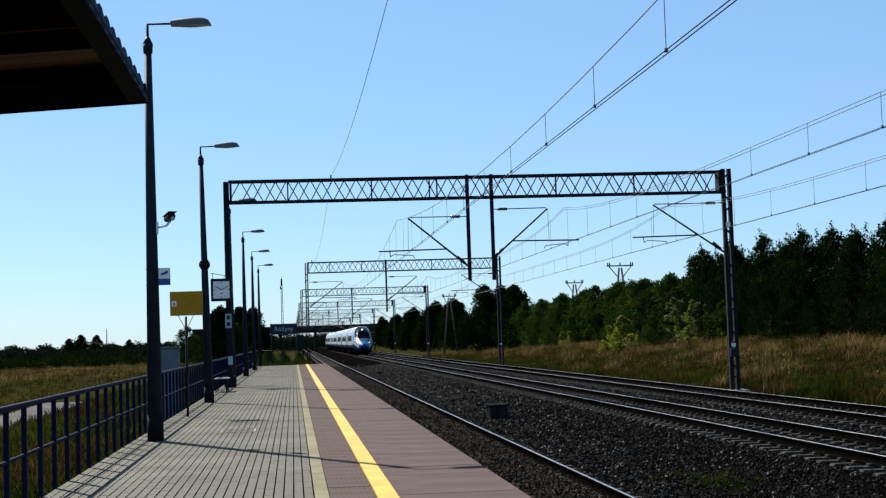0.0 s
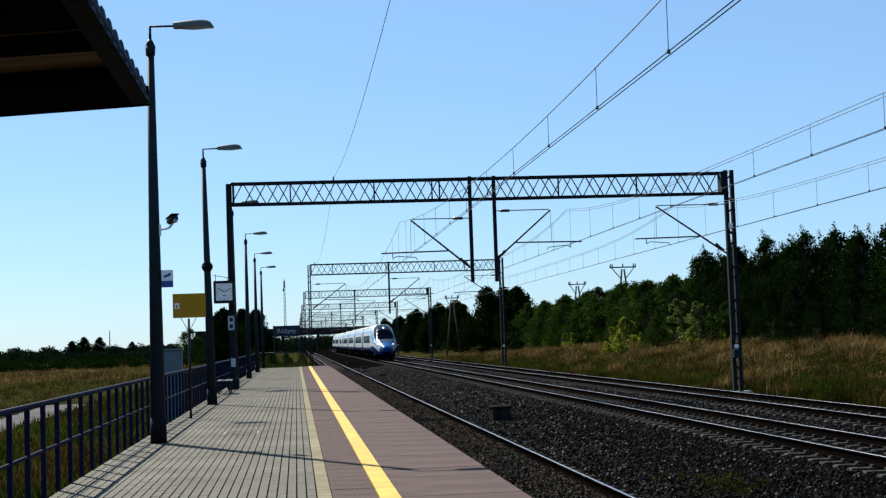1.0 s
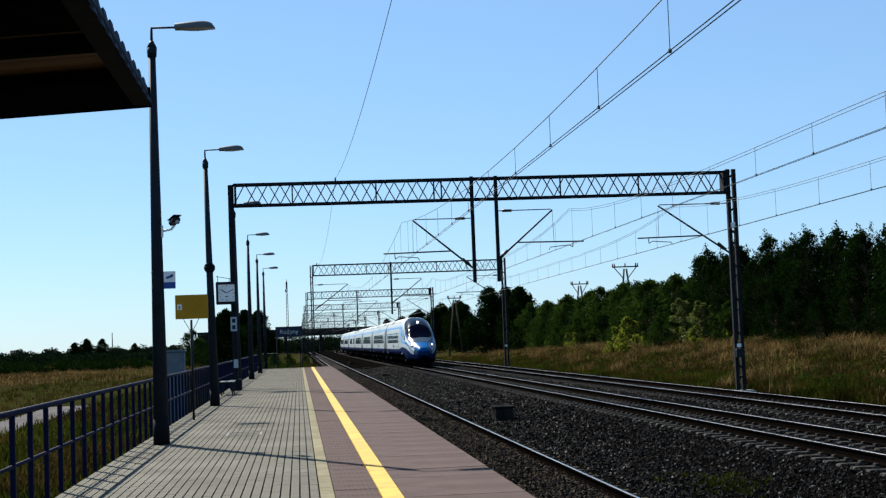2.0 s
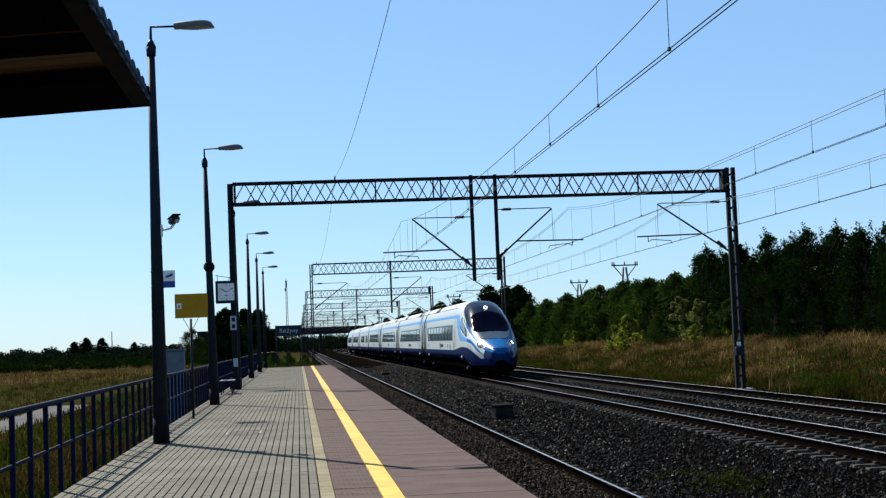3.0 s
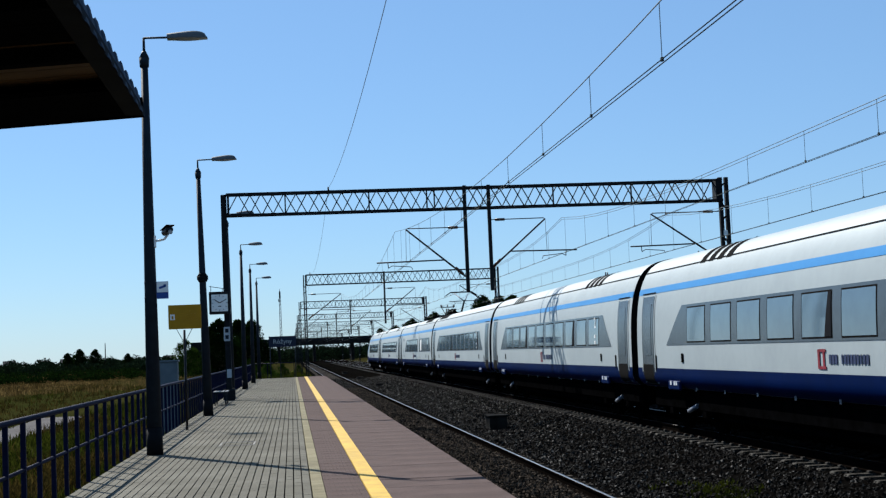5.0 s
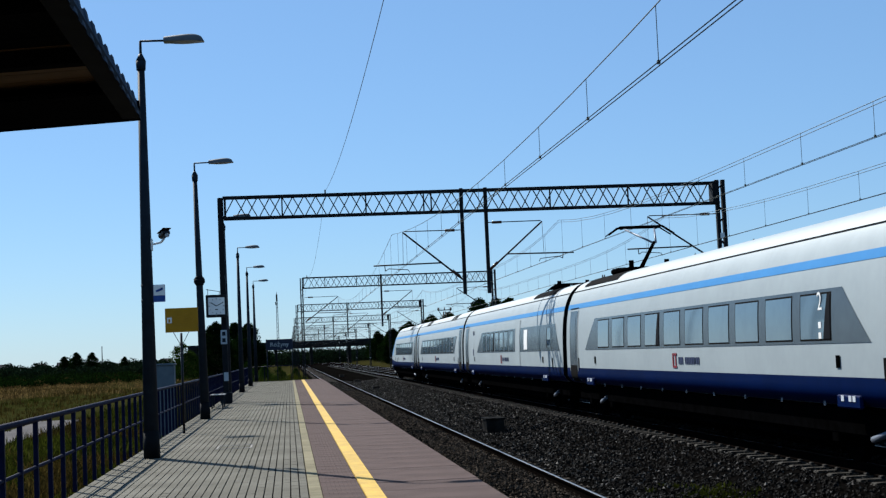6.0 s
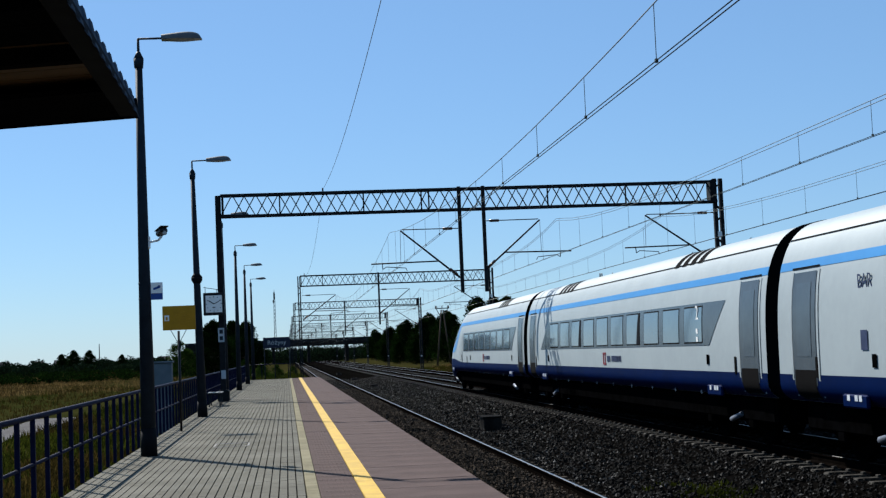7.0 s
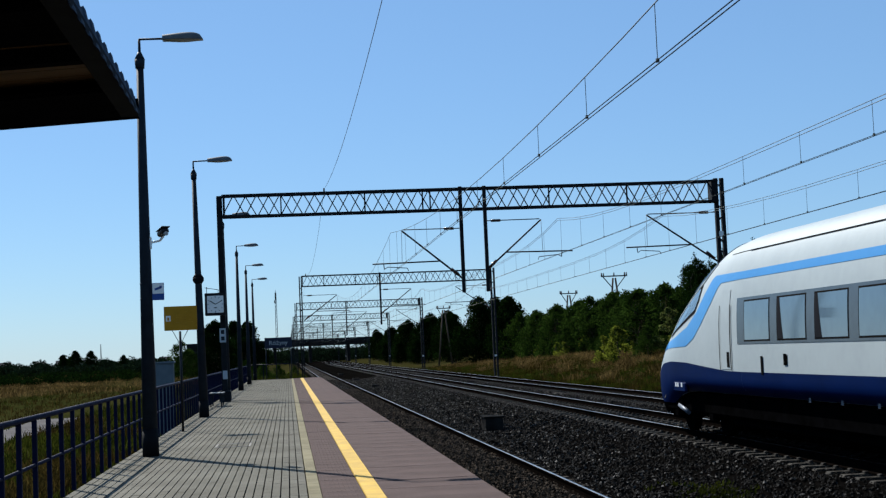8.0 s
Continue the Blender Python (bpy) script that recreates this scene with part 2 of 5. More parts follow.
    def bar(self, a, b, w, h):
        """A flat bar or angle from a to b."""
        a, b = Vector(a), Vector(b)
        d = (b - a).normalized()
        u = Vector((0, 1, 0)) if abs(d.y) < 0.9 else Vector((1, 0, 0))
        v = d.cross(u).normalized()
        u = v.cross(d)
        p = [q + u * (sx * w / 2) + v * (sz * h / 2) for q in (a, b) for sx, sz in ((-1, -1), (1, -1), (1, 1), (-1, 1))]
        return self.add(p, [(0, 1, 5, 4), (1, 2, 6, 5), (2, 3, 7, 6), (3, 0, 4, 7), (3, 2, 1, 0), (4, 5, 6, 7)])

    def grid(self, fn, us, vs, smooth=True):
        nu, nv = len(us), len(vs)
        p = [fn(u, v) for u in us for v in vs]
        f = [(i * nv + j, (i + 1) * nv + j, (i + 1) * nv + j + 1, i * nv + j + 1) for i in range(nu - 1) for j in range(nv - 1)]
        return self.add(p, f, smooth)

    def data(self, name, material):
        me = bpy.data.meshes.new(name)
        me.from_pydata(self.v, [], self.f)
        me.polygons.foreach_set("use_smooth", self.smooth)
        me.materials.append(material)
        me.update()
        return me


def part(name, m, material, parent, label=""):
    ob = new(name, m.data(name, material))
    ob.parent = parent
    return tagged(ob, label)


def thing(name, label, category, x=0, y=0, z=0, rz=0, group="", kind=""):
    ob = new(name)
    ob.matrix_basis = pose(x, y, z, 0, 0, rz)
    return tagged(ob, label, category, group, kind)


def solid(name, m, material, label, category, kind="", group="", at=(0, 0, 0)):
    ob = new(name, m.data(name, material))
    ob.location = at
    return tagged(ob, label, category, group, kind)


def even(a, b, n):
    return [a + (b - a) * i / (n - 1) for i in range(n)]


rng = random.Random(7)

# ---- the setting ----
RAIL_1, RAIL_2 = -0.763, -0.575          # rail tops beside the platform and on the main line
TRACKS = ((3.85, RAIL_1), (9.99, RAIL_2), (13.93, RAIL_2))
EDGE, FENCE_X, PLATFORM_END = 2.18, -2.65, 98.5


def height(x, y):
    """The lie of the land."""
    if x < -3.2:
        z = -0.9 + 0.10 * noise.noise((x * 0.08, y * 0.05, 0))
        return z
    if x < 16.6:
        return -1.25 if x < 15.6 else -1.25 + (x - 15.6) * 0.25
    k = min(1, (x - 16.6) / 12)
    top = 0.75 if y < 125 else max(-0.3, 0.75 - (y - 125) * 0.02)
    if y > 320 or y < -60:
        top = -0.4
    z = -1.0 + (top + 1.0) * k * k * (3 - 2 * k)
    return z + 0.12 * noise.noise((x * 0.2, y * 0.12, 3))


def ground_material():
    m = mat("field_and_verge_soil", (0.03, 0.023, 0.009), (0.010, 0.010, 0.0035), 0.35, 0.95, bump=0.6, fine=6, spec=0.0)
    n, l = m.node_tree.nodes, m.node_tree.links
    b = n["Principled BSDF"]
    first = b.inputs["Base Color"].links[0].from_socket
    co = n.new("ShaderNodeTexCoord")
    warp = n.new("ShaderNodeTexNoise")
    warp.inputs["Scale"].default_value, warp.inputs["Detail"].default_value = 0.05, 4
    l.new(co.outputs["Object"], warp.inputs["Vector"])
    sep = n.new("ShaderNodeSeparateXYZ")
    l.new(co.outputs["Object"], sep.inputs[0])
    shifted = n.new("ShaderNodeMath")
    shifted.operation = "MULTIPLY_ADD"
    l.new(warp.outputs["Fac"], shifted.inputs[0])
    shifted.inputs[1].default_value = 14.0
    l.new(sep.outputs["X"], shifted.inputs[2])
    rng_ = n.new("ShaderNodeMapRange")
    rng_.inputs["From Min"].default_value, rng_.inputs["From Max"].default_value = -75, 5
    l.new(shifted.outputs[0], rng_.inputs["Value"])
    ramp = n.new("ShaderNodeValToRGB")
    e = ramp.color_ramp.elements
    e[0].position, e[0].color = 0.0, (0.018, 0.026, 0.008, 1)
    e[1].position, e[1].color = 1.0, (0.022, 0.022, 0.007, 1)
    for p, c in ((0.16, (0.06, 0.036, 0.015, 1)), (0.36, (0.10, 0.062, 0.03, 1)), (0.46, (0.02, 0.011, 0.005, 1)),
                 (0.70, (0.017, 0.010, 0.004, 1)), (0.80, (0.016, 0.021, 0.005, 1))):
        k = e.new(p)
        k.color = c
    l.new(rng_.outputs["Result"], ramp.inputs["Fac"])
    mix = n.new("ShaderNodeMix")
    mix.data_type = "RGBA"
    mix.inputs[0].default_value = 0.65
    l.new(first, mix.inputs[6])
    l.new(ramp.outputs["Color"], mix.inputs[7])
    l.new(mix.outputs[2], b.inputs["Base Color"])
    return m


GROUND = ground_material()
xs = [-3000, -1500, -700, -350, -180, -100, -70] + even(-50, -3.3, 30) + [-3.1, 0, 8, 15.6] + even(16.6, 32, 24) + [40, 60, 100, 200, 500, 1200, 3000]
ys = [-800, -200, -60, -20] + even(0, 150, 61) + even(156, 330, 30) + [360, 420, 520, 700, 1000, 1600, 2600, 4200]
solid("ground", Mesh().grid(lambda y, x: (x, y, height(x, y)), ys, xs), GROUND,
      "dry summer grassland and stubble field around the railway", "ground", "structure")

# gravel path beyond the fence
solid("path", Mesh().grid(lambda y, k: (-10.2 + k * 0.95 + 0.3 * math.sin(y * 0.05), y, height(-10.2, y) + 0.05),
                          even(20, 66, 40), even(-1, 1, 5)), ASPHALT_PATH,
      "pale grey gravel track along the field", "path", "structure")


# ballast bed: shoulders, tops and the dip between the tracks
def bed(x):
    pts = [(2.2, -1.0), (2.6, -0.96), (5.1, -0.96), (5.7, -1.01), (7.2, -1.0), (8.5, -0.80), (15.4, -0.80), (16.0, -0.86), (16.9, -1.15), (17.4, -1.3)]
    return float(np.interp(x, [p[0] for p in pts], [p[1] for p in pts]))


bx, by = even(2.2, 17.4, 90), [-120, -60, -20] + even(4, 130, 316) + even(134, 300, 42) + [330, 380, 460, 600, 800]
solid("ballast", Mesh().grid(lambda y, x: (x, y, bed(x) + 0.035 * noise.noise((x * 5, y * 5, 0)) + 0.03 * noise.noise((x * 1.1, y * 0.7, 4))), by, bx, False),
      BED, "crushed-stone ballast under and between the tracks, near black for the shade between stones", "ballast", "structure")

# loose stones on the ballast
stones = Mesh()
octa = [(1, 0, -0.3), (-1, 0, -0.3), (0, 1, -0.3), (0, -1, -0.3), (0.2, 0.1, 0.9)]
octa_f = [(0, 2, 4), (2, 1, 4), (1, 3, 4), (3, 0, 4)]
pale = Mesh()
for i in range(130000):
    far = rng.random() ** 1.6
    y = 12 + far * 125
    x = rng.uniform(2.4, 16.6)
    r = rng.uniform(0.02, 0.042) * (1 + 1.3 * far)
    if min(abs(x - tx) for tx, _ in TRACKS) < 1.35:
        r *= 0.62
    turn = Euler((rng.uniform(-0.6, 0.6), rng.uniform(-0.6, 0.6), rng.uniform(0, 6))).to_matrix()
    c = Vector((x, y, bed(x) + 0.02 + rng.uniform(0, 0.02)))
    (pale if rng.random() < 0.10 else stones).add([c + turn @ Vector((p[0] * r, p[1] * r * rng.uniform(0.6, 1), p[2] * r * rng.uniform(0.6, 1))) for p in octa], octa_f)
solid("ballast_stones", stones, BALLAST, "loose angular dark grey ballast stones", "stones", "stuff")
solid("pale_stones", pale, GLINT_STONE, "scattered ballast stones coloured paler to stand for sun glints", "stones", "stuff")

brown = Mesh()
for i in range(26000):
    y = 13 + rng.random() ** 1.5 * 85
    x = rng.uniform(2.22, 4.75)
    r = rng.uniform(0.018, 0.036) * (1 + y / 90)
    turn = Euler((rng.uniform(-0.6, 0.6), rng.uniform(-0.6, 0.6), rng.uniform(0, 6))).to_matrix()
    c = Vector((x, y, bed(x) + rng.uniform(0.03, 0.06)))
    brown.add([c + turn @ Vector((p[0] * r, p[1] * r * rng.uniform(0.6, 1), p[2] * r * rng.uniform(0.6, 1))) for p in octa], octa_f)
solid("rusty_stones", brown, BROWN_STONE, "rust-stained brown ballast stones along the platform track", "stones", "stuff")


def railway_track(x, top, sleeper_material, near, label):
    """Rails, clips and sleepers; the nearest sleepers are pieces of their own."""
    t = thing("railway_track", label, "railway track", x, 0, top, kind="structure")
    for s in (-1, 1):
        rail = Mesh()
        c = s * 0.753
        prof = [(-0.075, -0.17), (0.075, -0.17), (0.072, -0.155), (0.012, -0.135), (0.010, -0.045), (0.036, -0.032), (0.036, -0.004),
                (-0.036, -0.004), (-0.036, -0.032), (-0.010, -0.045), (-0.012, -0.135), (-0.072, -0.155)]
        ends = [(c + px, yy, pz) for yy in (-120, 700) for px, pz in prof]
        k = len(prof)
        rail.add(ends, [(i, (i + 1) % k, k + (i + 1) % k, k + i) for i in range(k)])
        part("rail", rail, RUST, t, "rusty steel rail with a polished head")
        head = Mesh()
        hp = [(-0.023, -0.006), (-0.016, 0.0), (0.016, 0.0), (0.023, -0.006)]
        head.add([(c + px, yy, pz) for yy in (-120, 700) for px, pz in hp], [(i, i + 1, 5 + i, 4 + i) for i in range(3)])
        part("rail_head", head, RAIL_TOP, t, "bright worn running surface of the rail")
    one = Mesh()
    for s in (-1, 1):
        one.box((s * 0.82, 0, -0.26), (0.92, 0.25, 0.16), 0.035)
        one.box((s * 0.753 - 0.12, 0, -0.165), (0.07, 0.12, 0.05), 0.012).box((s * 0.753 + 0.12, 0, -0.165), (0.07, 0.12, 0.05), 0.012)
    one.box((0, 0, -0.28), (0.9, 0.22, 0.14), 0.03)
    me = one.data("sleeper", sleeper_material)
    n0, n1 = near
    for i in range(n0, n1):
        ob = new("sleeper", me)
        ob.parent = t
        ob.location = (rng.uniform(-0.01, 0.01), i * 0.6, rng.uniform(-0.006, 0.006))
    rest = Mesh()
    for i in [*range(-200, n0), *range(n1, 560)]:
        rest.box((0, i * 0.6, -0.26), (2.5, 0.25, 0.16), 0.03)
    tagged(part("sleeper_rest", rest, sleeper_material, t), kind="stuff")
    return t


railway_track(*[TRACKS[0][0], TRACKS[0][1]], SLEEPER_OLD, (20, 140), "platform track with stained concrete sleepers and one bright rail")
railway_track(TRACKS[1][0], TRACKS[1][1], SLEEPER, (30, 230), "main line track on pale concrete sleepers in dark ballast")
railway_track(TRACKS[2][0], TRACKS[2][1], SLEEPER, (45, 200), "far main line track on concrete sleepers")

# ---- platform ----
plat = thing("platform", "low station platform paved in grey blocks and red-brown slabs", "platform", kind="structure")
core = Mesh().box(((EDGE - 2.74) / 2, 33.25, -0.66), (EDGE + 2.74 - 0.06, 130.5, 1.2), 0.01)
part("platform_core", core, JOINT, plat)
part("edge_wall", Mesh().box((EDGE - 0.12, 33.25, -0.50), (0.22, 130.5, 0.84), 0.02), CONCRETE, plat, "grey concrete platform edge wall")


def slab_data(name, w, d, material, bev=0.006, h=0.08):
    return Mesh().box((0, 0, -h / 2), (w, d, h), bev).data(name, material)


# grey pavers in lengthwise rows from the fence to the pale border
PW, PL, ROWS = 0.10, 0.2, 28
paver = slab_data("paver", PW - 0.014, PL - 0.001, PAVER, 0.002)
x_first = 0.165 - ROWS * PW
rest = Mesh()
for r in range(ROWS):
    x = x_first + (r + 0.5) * PW
    for k in range(int((PLATFORM_END + 30) / PL)):
        y = -31.5 + (k + 0.5 * (r % 2)) * PL
        dz = rng.uniform(-0.0015, 0.0015)
        if 13.6 <= y < 15.8:
            ob = new("paver", paver)
            ob.parent = plat
            ob.location = (x, y, dz)
        elif y > 8 or k % 4 == 0:
            d = PL if y > 8 else PL * 4
            rest.box((x, y, -0.04 + dz), (PW - 0.014, d - 0.001, 0.08))
tagged(part("paver_rest", rest, PAVER, plat), kind="stuff")
rest = Mesh()
for k in range(int((PLATFORM_END + 31) / 0.3)):
    rest.box((0.243, -31.5 + (k + 0.5) * 0.3, -0.038), (0.14, 0.294, 0.08), 0.004)
part("pale_border", rest, PALE, plat, "narrow border of pale yellowish pavers")
# ribbed red-brown slabs either side of the yellow line
rib = Mesh()
rib.box((0, 0, -0.045), (0.448, 0.494, 0.08), 0.005)
for i in range(9):
    rib.box((-0.2 + i * 0.05, 0, -0.004), (0.018, 0.48, 0.008))
ribbed = rib.data("ribbed_slab", RED)
wide = slab_data("red_slab", 1.196, 0.986, RED, 0.003)
for k in range(258):
    y = -30.75 + k * 0.5
    if y > -31:
        ob = new("ribbed_slab", ribbed)
        ob.parent = plat
        ob.location = (0.545, y, rng.uniform(-0.002, 0.002))
for k in range(129):
    ob = new("red_slab", wide)
    ob.parent = plat
    ob.location = (EDGE - 0.6, -30.5 + k * 1.0, rng.uniform(-0.0015, 0.0015))
line = Mesh()
for k in range(129):
    line.box((0.875, -30.5 + k, -0.036), (0.20, 0.997, 0.08), 0.002)
part("yellow_line", line, YELLOW, plat, "worn yellow painted safety line")
# an inspection cover let into the pavers
part("cover_frame", Mesh().box((-1.0, 25.0, 0.001), (0.62, 0.04, 0.012), 0.003).box((-1.0, 25.9, 0.001), (0.62, 0.04, 0.012), 0.003)
     .box((-1.29, 25.45, 0.001), (0.04, 0.9, 0.012), 0.003).box((-0.71, 25.45, 0.001), (0.04, 0.9, 0.012), 0.003), CONCRETE, plat, "thin steel frame of a cable pit cover")

# ---- platform furniture ----


def fence():
    f = thing("fence", "dark blue painted steel railing along the platform", "fence", FENCE_X, 0, 0)
    post = Mesh().box((0, 0, 0.49), (0.05, 0.05, 0.98), 0.006).data("post", FENCE)
    for k in range(-53, 94):
        ob = new("post", post)
        ob.parent = f
        ob.location = (0, 16.21 + k * 0.88, 0)
    part("top_rail", Mesh().tube((0, -30.6, 0.99), (0, 98.3, 0.99), 0.03), FENCE, f)
    part("middle_rail", Mesh().tube((0.0, -30.6, 0.5), (0.0, 98.3, 0.5), 0.02), FENCE, f)


fence()


def street_lamp():
    """A tapered pole on a dark foot, a thin bracket and a flat head."""
    o = thing("platform_lamp", "tall dark tapered steel lamp post with a flat grey head", "lamp post", -2.25, 23.56, 0, group="platform lamps")
    part("pole", Mesh().tube((0, 0, 0.42), (0, 0, 6.35), 0.122, 0.058, 16).tube((0, 0, 2.45), (0, 0, 2.5), 0.09, 0.088, 16), POLE, o)
    part("foot", Mesh().tube((0, 0, 0), (0, 0, 0.44), 0.134, 0.127, 16), POLE_FOOT, o, "black painted pole foot")
    part("collar", Mesh().tube((0, 0, 6.33), (0, 0, 6.48), 0.075, 0.085, 14).tube((0, 0, 6.48), (0, 0, 6.6), 0.085, 0.03, 14), POLE, o)
    part("bracket", Mesh().tube((0, 0, 6.55), (0, 0, 6.82), 0.024, 0.02, 8).tube((0, 0, 6.815), (0.46, 0, 6.82), 0.018, 0.018, 8), POLE, o)
    head = Mesh()

    def shell(u, v):
        # u along the head, v across its back
        w = 0.13 * math.sin(math.pi * min(1, 0.18 + 0.75 * u)) ** 0.5
        h = 0.15 * (0.62 + 0.5 * u) * (1 - u ** 5) ** 0.5
        a = math.pi * v
        return (0.38 + 0.66 * u, -w * math.cos(a), 6.79 + max(h, 0.012) * math.sin(a))
    head.grid(shell, even(0, 1, 14), even(0, 1, 11))
    head.add([shell(0, v) for v in even(0, 1, 11)], [tuple(range(11))])
    head.add([shell(1, v) for v in even(0, 1, 11)], [tuple(range(10, -1, -1))])
    part("head", head, LAMP_HEAD, o, "grey plastic lamp head")
    gl = Mesh().grid(lambda u, v: (0.38 + 0.66 * u, (-1 + 2 * v) * 0.13 * math.sin(math.pi * min(1, 0.18 + 0.75 * u)) ** 0.5, 6.788 - 0.03 * math.sin(math.pi * u) * math.sin(math.pi * v)),
                     even(0, 1, 12), even(0, 1, 7))
    part("glass", gl, LAMP_GLASS, o, "flat lamp glass")
    return o


lamp = street_lamp()
LAMP_STEP = 14.83
for k in range(1, 6):
    twin = copy_thing(lamp, pose(-2.25, 23.56 + k * LAMP_STEP, 0, 0, -0.75 if k == 1 else 0, 0))
    if k == 1:
        part("cable_joint", Mesh().tube((0, 0, 3.54), (0, 0, 3.62), 0.10, 0.15, 12).tube((0, 0, 3.62), (0, 0, 3.70), 0.15, 0.15, 12).tube((0, 0, 3.70), (0, 0, 3.80), 0.15, 0.08, 12), POLE_FOOT, twin, "dark round cable joint on the pole")


def cctv():
    o = thing("security_camera", "small dark security camera on a white arm on the lamp post", "camera", -2.25, 23.56, 3.53)
    part("arm", Mesh().tube((0.06, 0, -0.08), (0.24, -0.02, -0.05), 0.018).tube((0.24, -0.02, -0.05), (0.3, -0.02, 0.02), 0.02).box((0.09, 0, -0.08), (0.04, 0.08, 0.2), 0.01), WHITE_PAINT, o, "white mounting arm")
    part("housing", Mesh().box((0.30, -0.06, 0.08), (0.13, 0.26, 0.10), 0.03, 25, -12).box((0.30, -0.07, 0.135), (0.145, 0.30, 0.016), 0.006, 25, -12), BLACK, o)
    part("lens", Mesh().tube((0.35, -0.17, 0.055), (0.365, -0.20, 0.05), 0.035, 0.035, 10), LAMP_GLASS, o)


def track_sign():
    o = thing("pictogram_sign", "small white and blue pictogram plate on the lamp post", "sign", -2.05, 23.45, 2.52)
    part("plate", Mesh().box((0, 0, 0.13), (0.19, 0.012, 0.28), 0.004), BLUE_SIGN, o)
    part("white_field", Mesh().box((0, -0.009, 0.18), (0.18, 0.008, 0.17), 0.002), WHITE_PAINT, o, "white upper field")
    part("pictogram", Mesh().box((0.0, -0.016, 0.18), (0.11, 0.006, 0.035), 0.002, 0, 0, -18).box((0.04, -0.016, 0.205), (0.04, 0.006, 0.03), 0.002), BLUE_SIGN, o, "blue pictogram")
    part("strap", Mesh().tube((-0.21, 0.11, 0.25), (-0.21, 0.11, 0.28), 0.092, 0.092, 14), POLE, o)
    part("strap", Mesh().tube((-0.21, 0.11, 0.0), (-0.21, 0.11, 0.03), 0.094, 0.094, 14), POLE, o)


def yellow_board():
    o = thing("information_board", "yellow information board on a thin black post", "sign", -2.29, 31.2, 0)
    part("post", Mesh().tube((0, 0.02, 0), (0, 0.02, 2.15), 0.026, 0.026, 10), BLACK, o)
    part("brace", Mesh().bar((0, 0.02, 1.86), (-0.17, 0.02, 2.18), 0.02, 0.012).bar((0, 0.02, 1.86), (0.17, 0.02, 2.18), 0.02, 0.012), BLACK, o)
    part("board", Mesh().box((0.02, 0, 2.43), (0.70, 0.03, 0.52), 0.006), YELLOW_SIGN, o)
    marks = Mesh()
    for z, w in ((2.56, 0.1), (2.50, 0.34), (2.45, 0.36), (2.40, 0.32), (2.35, 0.36), (2.29, 0.22)):
        marks.box((0.10, -0.018, z), (w, 0.004, 0.018))
    part("text_bar", marks, ORANGE_INK, o, "faded lines of writing")
    part("warning_mark", Mesh().box((-0.24, -0.018, 2.43), (0.10, 0.004, 0.12), 0.001), WHITE_PAINT, o, "small white field")
    part("warning_figure", Mesh().box((-0.24, -0.022, 2.42), (0.04, 0.004, 0.07), 0.001), ORANGE_INK, o)


def bench():
    o = thing("bench", "low metal platform bench with a slatted seat", "bench", -2.32, 46.8, 0)
    for i in range(4):
        part("slat", Mesh().box((-0.18 + i * 0.12, 0, 0.43), (0.10, 1.5, 0.03), 0.006), LAMP_HEAD, o)
    for y in (-0.6, 0.6):
        for x in (-0.17, 0.17):
            part("leg", Mesh().box((x, y, 0.205), (0.045, 0.045, 0.41), 0.006), POLE, o)
        part("crossbar", Mesh().box((0, y, 0.40), (0.42, 0.05, 0.03), 0.005), POLE, o)


def cabinet():
    o = thing("utility_cabinet", "pale grey-blue steel equipment cabinet behind the fence", "cabinet", -3.8, 45, -0.95)
    part("plinth", Mesh().box((0, 0, 0.1), (0.6, 0.6, 0.2), 0.01), CONCRETE, o)
    part("body", Mesh().box((0, 0, 1.3), (0.54, 0.5, 2.2), 0.012), CABINET_DARK, o)
    part("door", Mesh().box((0, -0.258, 1.3), (0.48, 0.012, 2.08), 0.004), CABINET_DARK, o)
    part("roof", Mesh().box((0, 0, 2.43), (0.62, 0.58, 0.06), 0.015), CABINET_DARK, o)


def text_ob(name, body, size, material, parent, m, label=""):
    cu = bpy.data.curves.new(name, "FONT")
    cu.body, cu.size, cu.align_x, cu.align_y, cu.extrude = body, size, "CENTER", "CENTER", 0.003
    tmp = bpy.data.objects.new(name, cu)
    me = bpy.data.meshes.new_from_object(tmp)
    bpy.data.objects.remove(tmp)
    me.materials.clear()
    me.materials.append(material)
    ob = new(name, me)
    ob.parent, ob.matrix_basis = parent, m
    return tagged(ob, label)


def name_sign():
    o = thing("station_sign", "dark navy station name board with white letters on two posts", "sign", -0.64, 99.6, 0)
    for x in (-0.86, 0.86):
        part("post", Mesh().tube((x, 0.05, -0.9), (x, 0.05, 2.85), 0.035), POLE, o)
    part("board", Mesh().box((0, 0, 2.46), (1.86, 0.05, 0.74), 0.01), NAVY_SIGN, o)
    text_ob("lettering", "R\u00f3\u017cyny", 0.42, CABINET, o, pose(0, -0.03, 2.46, 90), "white place name")


for build in (cctv, track_sign, yellow_board, bench, cabinet, name_sign):
    build()


# platform end: chain posts and a low railing
def end_rail():
    o = thing("end_railing", "dark steel railing closing the platform end", "fence", -1.2, 98.35, 0)
    for x in (-1.4, -0.5, 0.4, 1.3):
        part("post", Mesh().box((x, 0, 0.5), (0.05, 0.05, 1.0), 0.006), FENCE, o)
    part("top_rail", Mesh().tube((-1.4, 0, 1.0), (1.3, 0, 1.0), 0.025), FENCE, o)


end_rail()


